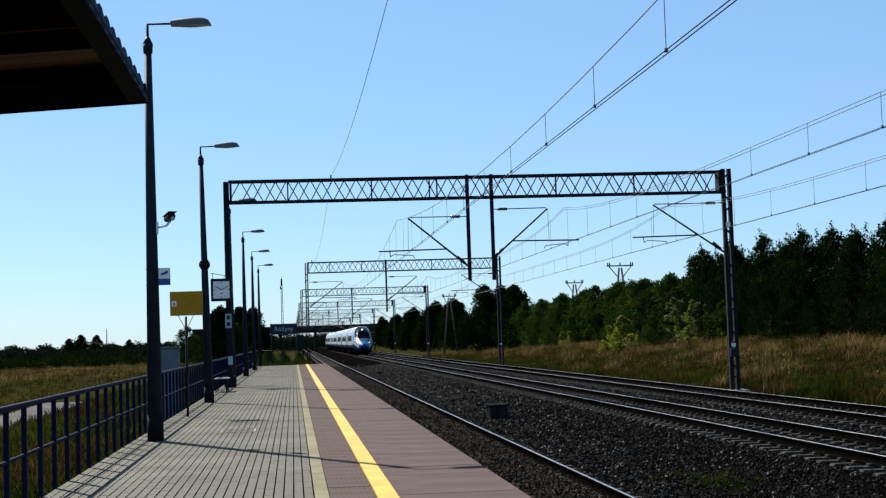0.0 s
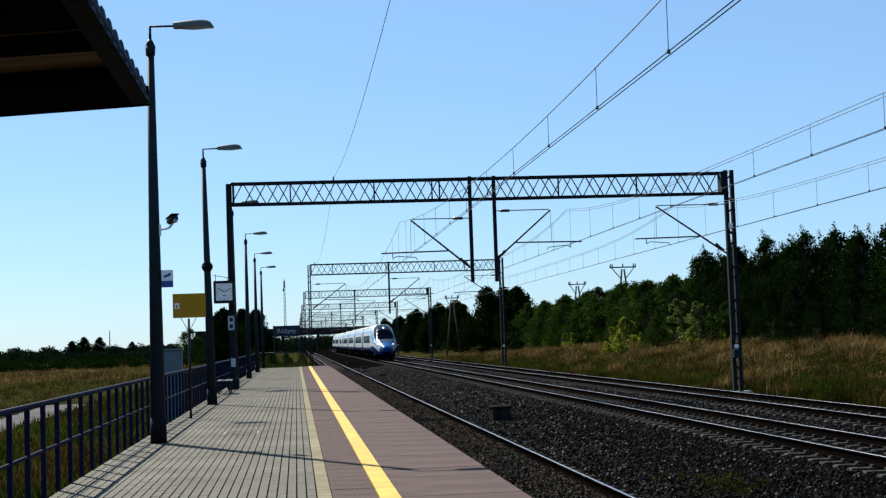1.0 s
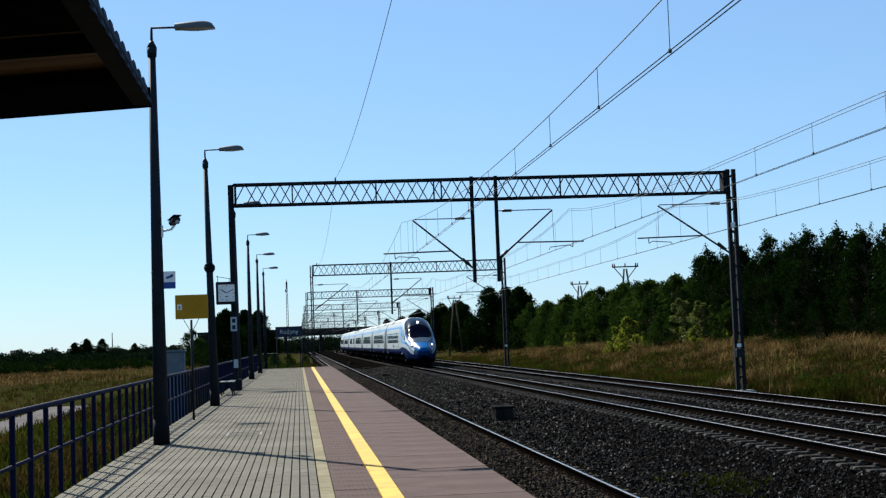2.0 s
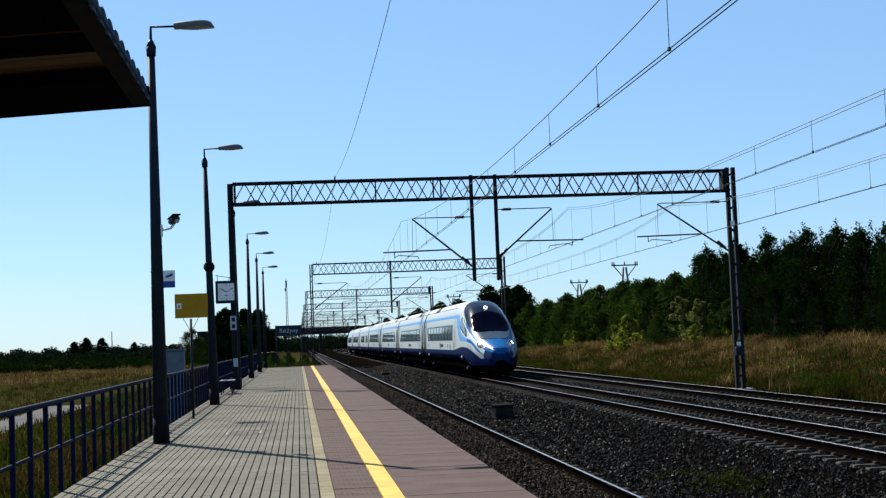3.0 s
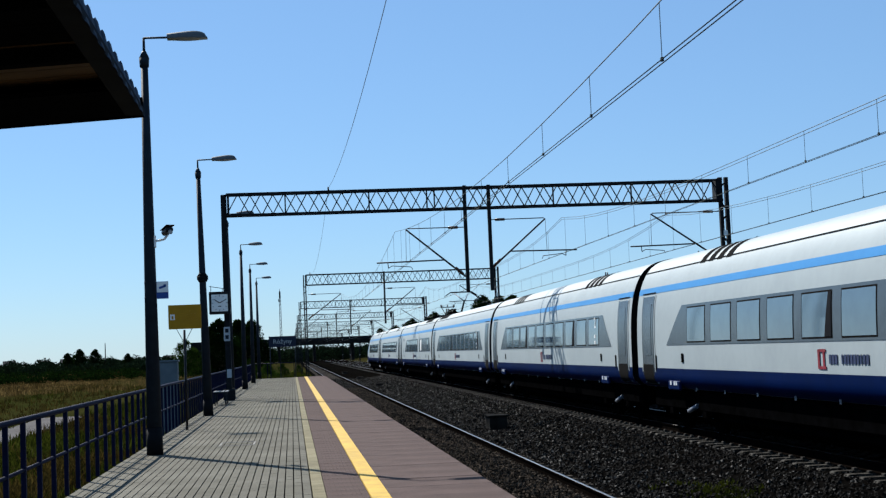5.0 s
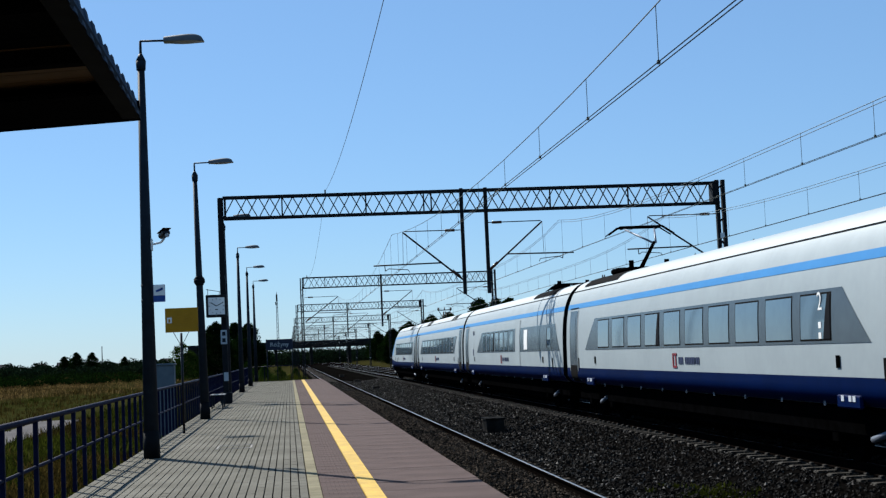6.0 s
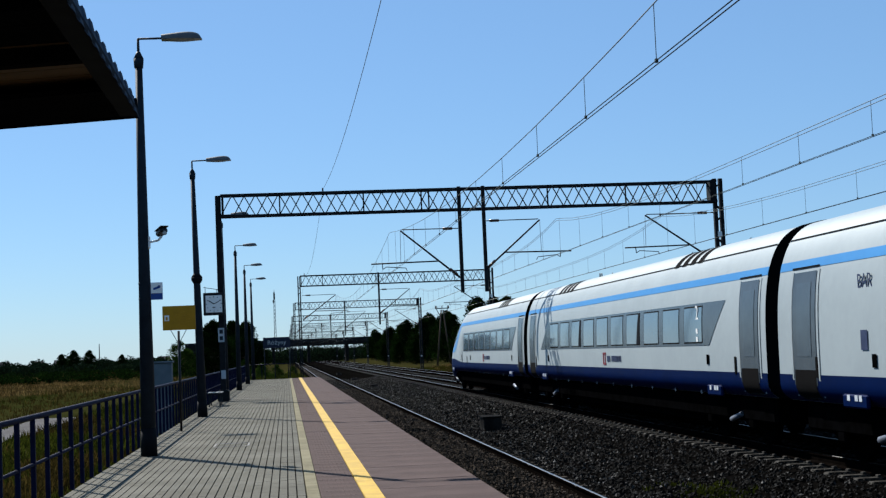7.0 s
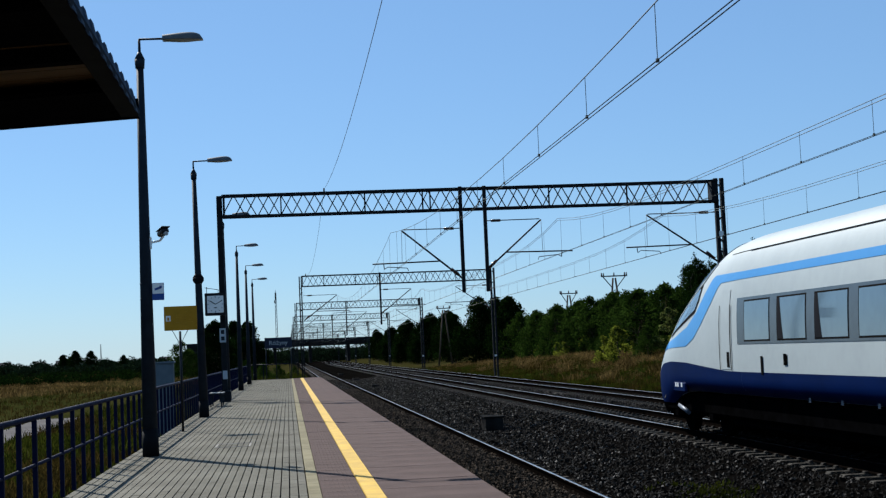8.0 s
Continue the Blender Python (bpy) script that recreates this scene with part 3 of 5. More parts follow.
# ---- shelter roof beside the camera ----
def shelter():
    o = thing("shelter_roof", "dark mono-pitch shelter roof with corrugated sheet and brown boards", "roof", 0, 0, 0)
    x0, x1, y0, y1, z = -3.0, -0.843, 2.0, 8.75, 2.995

    def zz(x):
        return z + (x - x1) * 0.06
    # side sheet with upright ribs, its top following the roof's corrugation
    wave = Mesh()

    def fold(y):
        return min(1.0, max(0.0, 0.5 + 1.6 * math.sin((y - y0) * 2 * math.pi / 0.25)))
    wave.grid(lambda y, k: (x1 + 0.006 * fold(y) - 0.03 * k, y, z + 0.004 + k * (0.13 + 0.014 * fold(y))), even(y0, y1, 330), (0.0, 1.0), False)
    part("side_sheet", wave, TIN, o, "grey-blue ribbed sheet along the eaves")
    top = Mesh()
    top.grid(lambda y, k: (x1 - 0.03 if k > 0.5 else x0 - 0.05, y, zz(x1 if k > 0.5 else x0) + 0.13 + 0.014 * fold(y)), even(y0, y1, 330), (0.0, 1.0), False)
    part("roof_sheet", top, TIN, o, "grey-blue corrugated sheet")
    part("eaves_trim", Mesh().box((x1 - 0.055, (y0 + y1) / 2, z + 0.03), (0.11, y1 - y0, 0.05), 0.004), TRIM, o, "dark trim under the eaves")
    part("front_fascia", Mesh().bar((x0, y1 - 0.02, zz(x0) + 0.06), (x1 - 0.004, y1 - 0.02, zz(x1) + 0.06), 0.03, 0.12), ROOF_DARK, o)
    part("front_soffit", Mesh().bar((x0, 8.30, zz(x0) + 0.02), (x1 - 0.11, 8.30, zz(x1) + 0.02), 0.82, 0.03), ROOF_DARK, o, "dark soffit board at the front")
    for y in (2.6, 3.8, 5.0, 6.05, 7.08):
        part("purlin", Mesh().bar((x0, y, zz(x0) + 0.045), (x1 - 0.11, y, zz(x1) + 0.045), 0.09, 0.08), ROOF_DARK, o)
    # boards 25 to 29 are brown, all others near black
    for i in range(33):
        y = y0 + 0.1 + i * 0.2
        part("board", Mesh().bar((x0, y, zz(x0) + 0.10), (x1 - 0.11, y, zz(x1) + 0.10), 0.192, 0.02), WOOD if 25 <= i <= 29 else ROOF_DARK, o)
    for y in (3.0, 7.6):
        part("post", Mesh().box((-2.45, y, 1.48), (0.12, 0.12, 2.96), 0.01), ROOF_DARK, o)


shelter()

# ---- overhead line ----


def lattice_beam(x0, x1, z0, z1, y, depth=0.5):
    m = Mesh()
    for yy in (y - depth / 2, y + depth / 2):
        m.bar((x0, yy, z0), (x1, yy, z0), 0.07, 0.07).bar((x0, yy, z1), (x1, yy, z1), 0.07, 0.07)
        n = max(2, int(round((x1 - x0) / 0.82)))
        st = (x1 - x0) / n
        for i in range(n):
            a = x0 + i * st + (0 if yy < y else -st / 2)
            if a < x0:
                continue
            m.bar((a, yy, z0), (a + st / 2, yy, z1), 0.035, 0.035)
            m.bar((a + st / 2, yy, z1), (a + st, yy, z0), 0.035, 0.035)
    n = int((x1 - x0) / 1.6)
    for i in range(n + 1):
        a = x0 + (x1 - x0) * i / n
        for z in (z0, z1):
            m.bar((a, y - depth / 2, z), (a, y + depth / 2, z), 0.03, 0.03)
    for a in (0.115, 0.28, 0.395, 0.41, 0.65, 0.81):
        xx = x0 + (x1 - x0) * a
        m.bar((xx, y - depth / 2, z0), (xx, y - depth / 2, z1), 0.05, 0.05)
    return m


def cantilever(o, xp, lean, z_rail, reach):
    """A bracket from the post at xp: tie with insulator, strut, register tube and steady arm."""
    z = z_rail - RAIL_2
    s = lean
    tip = xp + s * reach
    a = part("cantilever", Mesh().tube((xp, 0, 4.30 + z), (tip, 0, 6.1 + z), 0.035, 0.03, 8), STEEL, o)
    part("tie", Mesh().tube((xp, 0, 6.12 + z), (tip - s * 0.05, 0, 6.13 + z), 0.018, 0.018, 6), STEEL, a)
    part("insulator", Mesh().tube((xp + s * 0.25, 0, 6.12 + z), (xp + s * 0.6, 0, 6.12 + z), 0.05, 0.05, 8), INSULATOR, a)
    part("insulator", Mesh().tube((xp + s * 0.12, 0, 4.41 + z), (xp + s * 0.4, 0, 4.66 + z), 0.055, 0.055, 8), INSULATOR, a)
    t0, t1 = xp + s * reach * 0.37, xp + s * (reach * 0.37 + 2.45)
    part("register_tube", Mesh().tube((t0, 0, 4.95 + z), (t1, 0, 4.92 + z), 0.026, 0.026, 8), STEEL, a)
    part("steady_arm", Mesh().tube((t1 - s * 0.4, 0, 4.92 + z), (t1 - s * 0.42, 0, 4.72 + z), 0.016, 0.016, 6)
         .tube((t1 - s * 0.42, 0, 4.72 + z), (t1 - s * 0.55, 0, 4.80 + z), 0.014, 0.014, 6)
         .tube((t1 - s * 0.55, 0, 4.80 + z), (t1 - s * 1.25, 0, 4.74 + z), 0.014, 0.014, 6)
         .tube((t1 - s * 1.25, 0, 4.74 + z), (t1 - s * 1.3, 0, 4.64 + z), 0.012, 0.012, 6), STEEL, a)
    part("hanger", Mesh().tube((tip, 0, 6.1 + z), (tip + s * 0.02, 0, 4.96 + z), 0.008, 0.008, 5), WIRE, a)


def lattice_post(o, x, z0, z1, k=1.0):
    legs = Mesh()
    for xx in (x - 0.115 * k, x + 0.115 * k):
        legs.bar((xx, 0, z0), (xx, 0, z1), 0.16, 0.135 * k)
    n = int((z1 - z0) / 0.62)
    for i in range(n):
        z = z0 + 0.3 + i * 0.62
        for yy in (-0.07, 0.07):
            legs.bar((x - 0.13, yy, z), (x + 0.13, yy, z + (0.2 if i % 2 else -0.2)), 0.012, 0.05)
    return part("post", legs, STEEL, o, "braced double-channel steel post")


def gantry(y, xl, xr, drops, near):
    o = thing("catenary_gantry", "dark steel lattice gantry carrying overhead wires across three tracks", "gantry", 0, y, 0, group="catenary gantries")
    zt, zb = 7.31, 6.56
    if near:
        part("post", Mesh().box((xl, 0, 3.66), (0.20, 0.22, 7.32), 0.02).box((xl, 0, 0.2), (0.42, 0.42, 0.4), 0.04), STEEL, o, "plain square steel post")
    else:
        lattice_post(o, xl, -1.2, 7.3, 0.62)
    lattice_post(o, xr, -1.3, 7.42)
    part("post_base", Mesh().box((xr, 0, -1.0), (0.9, 0.9, 0.5), 0.05), CONCRETE, o)
    part("beam", lattice_beam(xl + 0.1, xr - 0.1, zb, zt, 0), STEEL, o, "lattice steel crossbeam")
    part("end_plate", Mesh().box((xl + 0.16, 0, 6.95), (0.06, 0.56, 0.78), 0.01), STEEL, o)
    part("end_plate", Mesh().box((xr - 0.25, 0, 6.95), (0.2, 0.5, 0.82), 0.01), STEEL, o)
    for x in drops:
        part("drop_post", Mesh().box((x, -0.32, 5.45), (0.13, 0.10, 3.84), 0.01), STEEL, o)
    if near:
        cantilever(o, drops[0], -1, RAIL_1 - 0.05, 2.15)
        cantilever(o, drops[1], 1, RAIL_2, 2.1)
    else:
        cantilever(o, xl + 0.2, 1, RAIL_1 - 0.05, 2.45)
        cantilever(o, drops[0], 1, RAIL_2, 2.3)
    cantilever(o, xr - 0.2, -1, RAIL_2 + 0.04, 2.6)
    plates = Mesh().box((xr - 0.02, -0.10, 0.9), (0.16, 0.01, 0.13), 0.002).box((xr - 0.02, -0.10, 5.35), (0.16, 0.01, 0.18), 0.002)
    part("number_plate", plates, WHITE_PAINT, o, "small white plates")
    return o


g1 = gantry(51.33, -2.25, 16.12, (6.39, 7.27), True)
part("junction_box", Mesh().box((16.1, -0.16, 0.62), (0.3, 0.16, 0.32), 0.02), POLE, g1)
GANTRIES = [(105.2, 1.09, 15.33, (6.92,)), (159.1, 1.02, 15.0, (6.6,)), (213, 1.0, 15.1, (6.7,)), (267, 1.0, 15.1, (6.7,)),
            (321, 1.0, 15.1, (6.7,)), (375, 1.0, 15.1, (6.7,)), (429, 1.0, 15.1, (6.7,)), (-2.6, -3.4, 16.12, (6.39, 7.27))]
for y, xl, xr, d in GANTRIES:
    gantry(y, xl, xr, d, y < 0)


def station_clock():
    o = thing("station_clock", "square white platform clock in a black case on the gantry post", "clock", -2.48, 51.0, 3.45)
    part("case", Mesh().box((0, 0, 0), (0.74, 0.16, 0.80), 0.02), BLACK, o)
    part("dial", Mesh().box((0, -0.083, 0), (0.57, 0.012, 0.60), 0.003), WHITE_PAINT, o)
    ticks = Mesh()
    for i in range(12):
        a = i * math.pi / 6
        ticks.box((0.26 * math.sin(a), -0.092, 0.26 * math.cos(a)), (0.018, 0.005, 0.06 if i % 3 == 0 else 0.035), 0, 0, 0, math.degrees(a))
    part("hour_marks", ticks, BLACK, o)
    for a, ln, w in ((304, 0.22, 0.03), (62, 0.27, 0.022)):
        part("pointer", Mesh().bar((0, -0.098, 0), (ln * math.sin(radians(a)), -0.098, ln * math.cos(radians(a))), 0.006, w), BLACK, o)
    part("maker_mark", Mesh().box((0, -0.091, -0.12), (0.1, 0.004, 0.03)), BLACK, o)
    part("bracket", Mesh().bar((-0.3, 0.05, 0.40), (-0.3, 0.05, 0.62), 0.02, 0.02).bar((-0.36, 0.05, 0.60), (0.3, 0.15, 0.48), 0.02, 0.02)
         .bar((0.1, 0.05, 0.40), (0.1, 0.22, 0.52), 0.02, 0.02), POLE, o)


def post_plates():
    o = thing("post_number_plate", "two white number plates on the gantry post", "sign", -2.25, 51.21, 0)
    part("plate", Mesh().box((-0.02, 0, 2.35), (0.22, 0.01, 0.5), 0.003), CABINET, o)
    part("plate", Mesh().box((0.02, 0, 0.95), (0.16, 0.01, 0.3), 0.003), CABINET, o)
    part("text_bar", Mesh().box((-0.02, -0.008, 2.47), (0.12, 0.004, 0.14)).box((-0.02, -0.008, 2.24), (0.12, 0.004, 0.14)), POLE, o, "dark unreadable figures")


station_clock()
post_plates()


def catenary(x, contact, mid, top, y_list, label, double, phase, power):
    o = thing("overhead_line", label, "overhead wire", x, 0, 0, group="overhead lines")
    for s in (-0.03, 0.03):
        part("contact_wire", Mesh().tube((s, y_list[0], contact), (s, y_list[-1], contact), 0.0065, 0.0065, 5), WIRE, o)
    for a, b in zip(y_list, y_list[1:]):
        c, h = (a + b) / 2, (b - a) / 2
        for dz in ((0.0, -0.07) if double else (0.0,)):
            m = Mesh()
            pts = [(0.0, yy, mid + dz + (top - mid) * ((yy - c) / h) ** power) for yy in even(a, b, 19)]
            m.rope(pts, 0.007)
            part("messenger_wire", m, WIRE, o)
        if c > 250:
            continue
        yy = a + 0.6 + (phase - a - 0.6) % 3.47
        while yy < b - 0.5:
            zz = mid + (top - mid) * ((yy - c) / h) ** power
            part("dropper", Mesh().tube((0, yy, contact), (0, yy, zz), 0.005, 0.005, 4, False)
                 .box((0, yy, contact + 0.02), (0.03, 0.04, 0.04)), WIRE, o)
            yy += 3.47


SPANS = [-2.6, 51.33, 105.2, 159.1, 213, 267, 321, 375, 429]
catenary(3.85, 4.34, 4.80, 5.80, SPANS, "contact and messenger wires over the platform track", False, 14.05, 2)
catenary(9.99, 4.81, 5.42, 6.12, SPANS, "contact and twin messenger wires over the main track", True, 26.5, 4)
catenary(13.93, 4.74, 5.44, 6.14, SPANS, "contact and twin messenger wires over the far track", True, 36.7, 4)
feeder = thing("feeder_wire", "single sagging feeder wire over the gantry tops", "overhead wire", 1.5)
for a, b in zip(SPANS, SPANS[1:]):
    m, c, h = Mesh(), (a + b) / 2, (b - a) / 2
    pts = [(0, yy, 6.45 + 1.0 * ((yy - c) / h) ** 2) for yy in even(a, b, 19)]
    part("wire", m.rope(pts, 0.006), WIRE, feeder)
    part("pin_insulator", Mesh().tube((0, b, 7.34), (0, b, 7.50), 0.03, 0.03, 6), INSULATOR, feeder)


# concrete cable boxes between the tracks
def trough(y, z):
    o = thing("cable_box", "weathered concrete cable box sitting in the ballast", "cable box", 6.15, y, z, rz=2, group="cable boxes")
    part("body", Mesh().box((0, 0, 0.17), (0.55, 0.8, 0.42), 0.02), SHADED_CONCRETE, o)
    part("lid", Mesh().box((0, 0, 0.405), (0.62, 0.86, 0.05), 0.012), SHADED_CONCRETE, o)


for y, z in ((43.6, -1.0), (103, -1.2), (132, -1.2), (171, -1.2)):
    trough(y, z)

# ---- the train ----
# s runs back from the nose tip; heights are over the rail
NOSE_S = np.array([0.82, 0.93, 1.12, 1.55, 2.15, 3.0, 4.2, 5.5, 6.8, 8.2, 10.0])
NOSE_W = np.array([0.24, 0.42, 0.52, 0.67, 0.88, 1.14, 1.33, 1.405, 1.415, 1.415, 1.415])
NOSE_T = np.array([1.18, 1.42, 1.55, 1.70, 1.89, 2.18, 2.66, 3.35, 3.81, 4.05, 4.10])
NOSE_B = np.array([0.90, 0.66, 0.50, 0.40, 0.36, 0.36, 0.62, 0.90, 0.96, 0.96, 0.96])
NOSE_P = np.array([2.3, 2.2, 2.2, 2.1, 2.0, 2.15, 2.55, 2.62, 2.75, 3.05, 3.5])


def curve(table, s):
    """Smooth monotone reading of a table over NOSE_S."""
    s = min(max(s, NOSE_S[0]), 10.0)
    k = min(int(np.searchsorted(NOSE_S, s, side="right")) - 1, len(NOSE_S) - 2)
    h = NOSE_S[k + 1] - NOSE_S[k]

    def slope(i):
        if i == 0 or i == len(NOSE_S) - 1:
            j = min(i, len(NOSE_S) - 2)
            return (table[j + 1] - table[j]) / (NOSE_S[j + 1] - NOSE_S[j]) if i == 0 else 0.0
        a = (table[i] - table[i - 1]) / (NOSE_S[i] - NOSE_S[i - 1])
        b = (table[i + 1] - table[i]) / (NOSE_S[i + 1] - NOSE_S[i])
        return 0.0 if a * b <= 0 else 2 * a * b / (a + b)
    u = (s - NOSE_S[k]) / h
    return float((2 * u**3 - 3 * u**2 + 1) * table[k] + (u**3 - 2 * u**2 + u) * h * slope(k)
                 + (3 * u**2 - 2 * u**3) * table[k + 1] + (u**3 - u**2) * h * slope(k + 1))


def shape(s):
    w, zt, zb, p = (curve(t, s) for t in (NOSE_W, NOSE_T, NOSE_B, NOSE_P))
    zm = 1.3 if zt > 2.6 else max(zb + 0.12, 1.3 - (2.6 - zt) * 0.20)
    return w, zt, zb, p, zm


def side_x(s, z, grow=0.0):
    """Half width of the shell at height z."""
    w, zt, zb, p, zm = shape(s)
    if z >= zm:
        k = min(1.0, (z - zm) / (zt - zm))
        return w * (1 - k ** p) ** (1 / p) + grow
    k = min(1.0, (zm - z) / (zm - zb))
    return w * (1 - 0.14 * k ** 3) + grow


def top_z(s, x, grow=0.0):
    w, zt, zb, p, zm = shape(s)
    k = min(1.0, abs(x) / w)
    return zm + (zt - zm) * (1 - k ** p) ** (1 / p) + grow


def ring(s, n=26):
    """One cross-section from the left foot over the roof to the right foot."""
    w, zt, zb, p, zm = shape(s)
    half = []
    for z in (zb, zb + (zm - zb) * 0.35, zb + (zm - zb) * 0.7):
        half.append((side_x(s, z), z))
    for i in range(n):
        a = math.pi / 2 * i / (n - 1)
        c, d = math.cos(a) ** (2 / p), math.sin(a) ** (2 / p)
        half.append((w * c, zm + (zt - zm) * d))
    return [(-x, s, z) for x, z in half] + [(x, s, z) for x, z in reversed(half[:-1])]


def loft(stations):
    m = Mesh()
    rings = [ring(s) for s in stations]
    k = len(rings[0])
    m.add([p for r in rings for p in r], [(i * k + j, i * k + j + 1, (i + 1) * k + j + 1, (i + 1) * k + j) for i in range(len(rings) - 1) for j in range(k - 1)], True)
    m.add(rings[0], [tuple(range(k))])
    m.add(rings[-1], [tuple(range(k - 1, -1, -1))])
    return m


def side_patch(s0, s1, low, high, side, out=0.006, ns=40, nz=9, flip=None):
    """A panel that lies on the side of the shell between two height lines."""
    f = flip or (lambda s: s)
    m = Mesh()

    def at_(s, v):
        a, b = low(s), high(s)
        z = a + (b - a) * v
        zt = shape(f(s))[1]
        z = min(z, zt - 0.02)
        return (side * side_x(f(s), z, out), s, z)
    m.grid(at_, even(s0, s1, ns), even(0, 1, nz))
    return m


def top_patch(s0, s1, left, right, out=0.008, ns=40, nx=21, flip=None):
    f = flip or (lambda s: s)
    m = Mesh()

    def at_(s, v):
        x = left(s) + (right(s) - left(s)) * v
        z = top_z(f(s), x)
        d = 0.02
        nx_ = (top_z(f(s), x - d) - top_z(f(s), x + d)) / (2 * d)
        ns_ = (top_z(f(s) - d, x) - top_z(f(s) + d, x)) / (2 * d) if f(s) > d else 0
        nrm = Vector((nx_, ns_ if flip is None else -ns_, 1)).normalized() * out
        return (x + nrm.x, s + nrm.y, z + nrm.z)
    m.grid(at_, even(s0, s1, ns), even(0, 1, nx))
    return m


def table(pairs):
    xs_, ys_ = [a for a, b in pairs], [b for a, b in pairs]
    return lambda s: float(np.interp(s, xs_, ys_))


def bogie(parent, y):
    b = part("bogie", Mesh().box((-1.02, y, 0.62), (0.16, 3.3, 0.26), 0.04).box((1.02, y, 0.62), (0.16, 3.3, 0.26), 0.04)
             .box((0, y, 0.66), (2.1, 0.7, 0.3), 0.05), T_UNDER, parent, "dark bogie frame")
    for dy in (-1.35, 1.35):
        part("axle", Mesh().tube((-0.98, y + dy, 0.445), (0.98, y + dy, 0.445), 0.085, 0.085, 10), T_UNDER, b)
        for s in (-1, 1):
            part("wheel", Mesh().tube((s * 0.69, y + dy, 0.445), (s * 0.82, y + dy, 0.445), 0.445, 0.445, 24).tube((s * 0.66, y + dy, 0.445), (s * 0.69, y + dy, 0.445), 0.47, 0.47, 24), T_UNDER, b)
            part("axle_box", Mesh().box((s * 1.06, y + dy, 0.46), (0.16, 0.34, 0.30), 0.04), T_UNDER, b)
    for s in (-1, 1):
        part("damper", Mesh().tube((s * 1.16, y - 0.25, 0.46), (s * 1.16, y - 0.95, 0.60), 0.055, 0.055, 8), T_GREY, b, "pale damper tube")


def end_wall(car, s, back):
    """The black end of a car body."""
    m = Mesh()
    pts = [(x * 0.998, s + (0.004 if back else -0.004), z) for x, _, z in ring(10.0)]
    m.add(pts, [tuple(range(len(pts)))[::-1 if back else 1]])
    part("end_wall", m, T_BLACK, car, "black end wall")


def gate(parent, y, label=""):
    """Dark folded gangway between two cars."""
    m = Mesh()
    outline = [(x, z) for x, _, z in ring(10.0)]
    folds = [(y - 0.36 + 0.06 * i, 0.985 if i % 2 else 0.955) for i in range(13)]
    pts = [(x * k, s, 1.0 + (z - 1.0) * (k + 0.02)) for s, k in folds for x, z in outline]
    n = len(outline)
    m.add(pts, [(a * n + b, a * n + b + 1, (a + 1) * n + b + 1, (a + 1) * n + b) for a in range(12) for b in range(n - 1)])
    part("gangway", m, T_BLACK, parent, "black ribbed gangway bellows")


def window_row(parent, b0, b1, t0, t1, side, panes, dark=(), numeral=None):
    """A slanted grey band with its panes: b and t are the ends at the foot and the head of the band."""
    z0, z1 = 1.95, 2.83

    def slanted(a_low, c_low, a_top, c_top, lo, hi, out):
        m = Mesh()

        def at_(v, u):
            z = lo + (hi - lo) * v
            k = (z - z0) / (z1 - z0)
            a = a_low + (a_top - a_low) * k
            c = c_low + (c_top - c_low) * k
            s = a + (c - a) * u
            return (side * side_x(10, z, out), s, z)
        return m.grid(at_, even(0, 1, 7), even(0, 1, 13))
    band = part("window_band", slanted(b0, b1, t0, t1, z0, z1, 0.008), T_BAND, parent, "dark grey window band with slanted ends")
    lo, hi = max(b0, t0) + 0.25, min(b1, t1) - 0.25
    step = (hi - lo) / panes
    for i in range(panes):
        a = lo + i * step
        if panes > 1:
            part("window_seal", slanted(a + 0.19, a + step - 0.19, a + 0.19, a + step - 0.19, z0 + 0.045, z1 - 0.055, 0.0115), T_BLACK, band)
        part("pane", slanted(a + 0.225, a + step - 0.225, a + 0.225, a + step - 0.225, z0 + 0.075, z1 - 0.085, 0.015), T_GLASS if panes > 1 else T_BAND, band)
        if panes == 1:
            part("curtain", slanted(a + 0.5, a + 1.1, a + 0.5, a + 1.1, z0 + 0.12, z1 - 0.12, 0.019), T_GLASS, band, "pale drawn curtain behind the glass")
            part("curtain_gap", slanted(a + 1.1, a + 1.25, a + 1.1, a + 1.18, z0 + 0.12, z1 - 0.12, 0.019), T_CURTAIN, band)
        if i in dark:
            part("blind_gap", slanted(a + 0.225, a + 0.54, a + 0.225, a + 0.33, z0 + 0.075, z1 - 0.085, 0.019), T_CURTAIN, band, "dark slit beside a drawn blind")
    if numeral is not None and side < 0:
        text_ob("class_numeral", "2", 0.42, WHITE_PAINT, band, Matrix(((0, 0, -1, side * side_x(10, 2.6, 0.022)), (-1, 0, 0, numeral), (0, 1, 0, 2.62), (0, 0, 0, 1))), "white class number two")
        part("class_marks", Mesh().box((side * side_x(10, 2.25, 0.02), numeral, 2.25), (0.006, 0.12, 0.10)).box((side * side_x(10, 2.1, 0.02), numeral, 2.08), (0.006, 0.12, 0.10)), WHITE_PAINT, band)


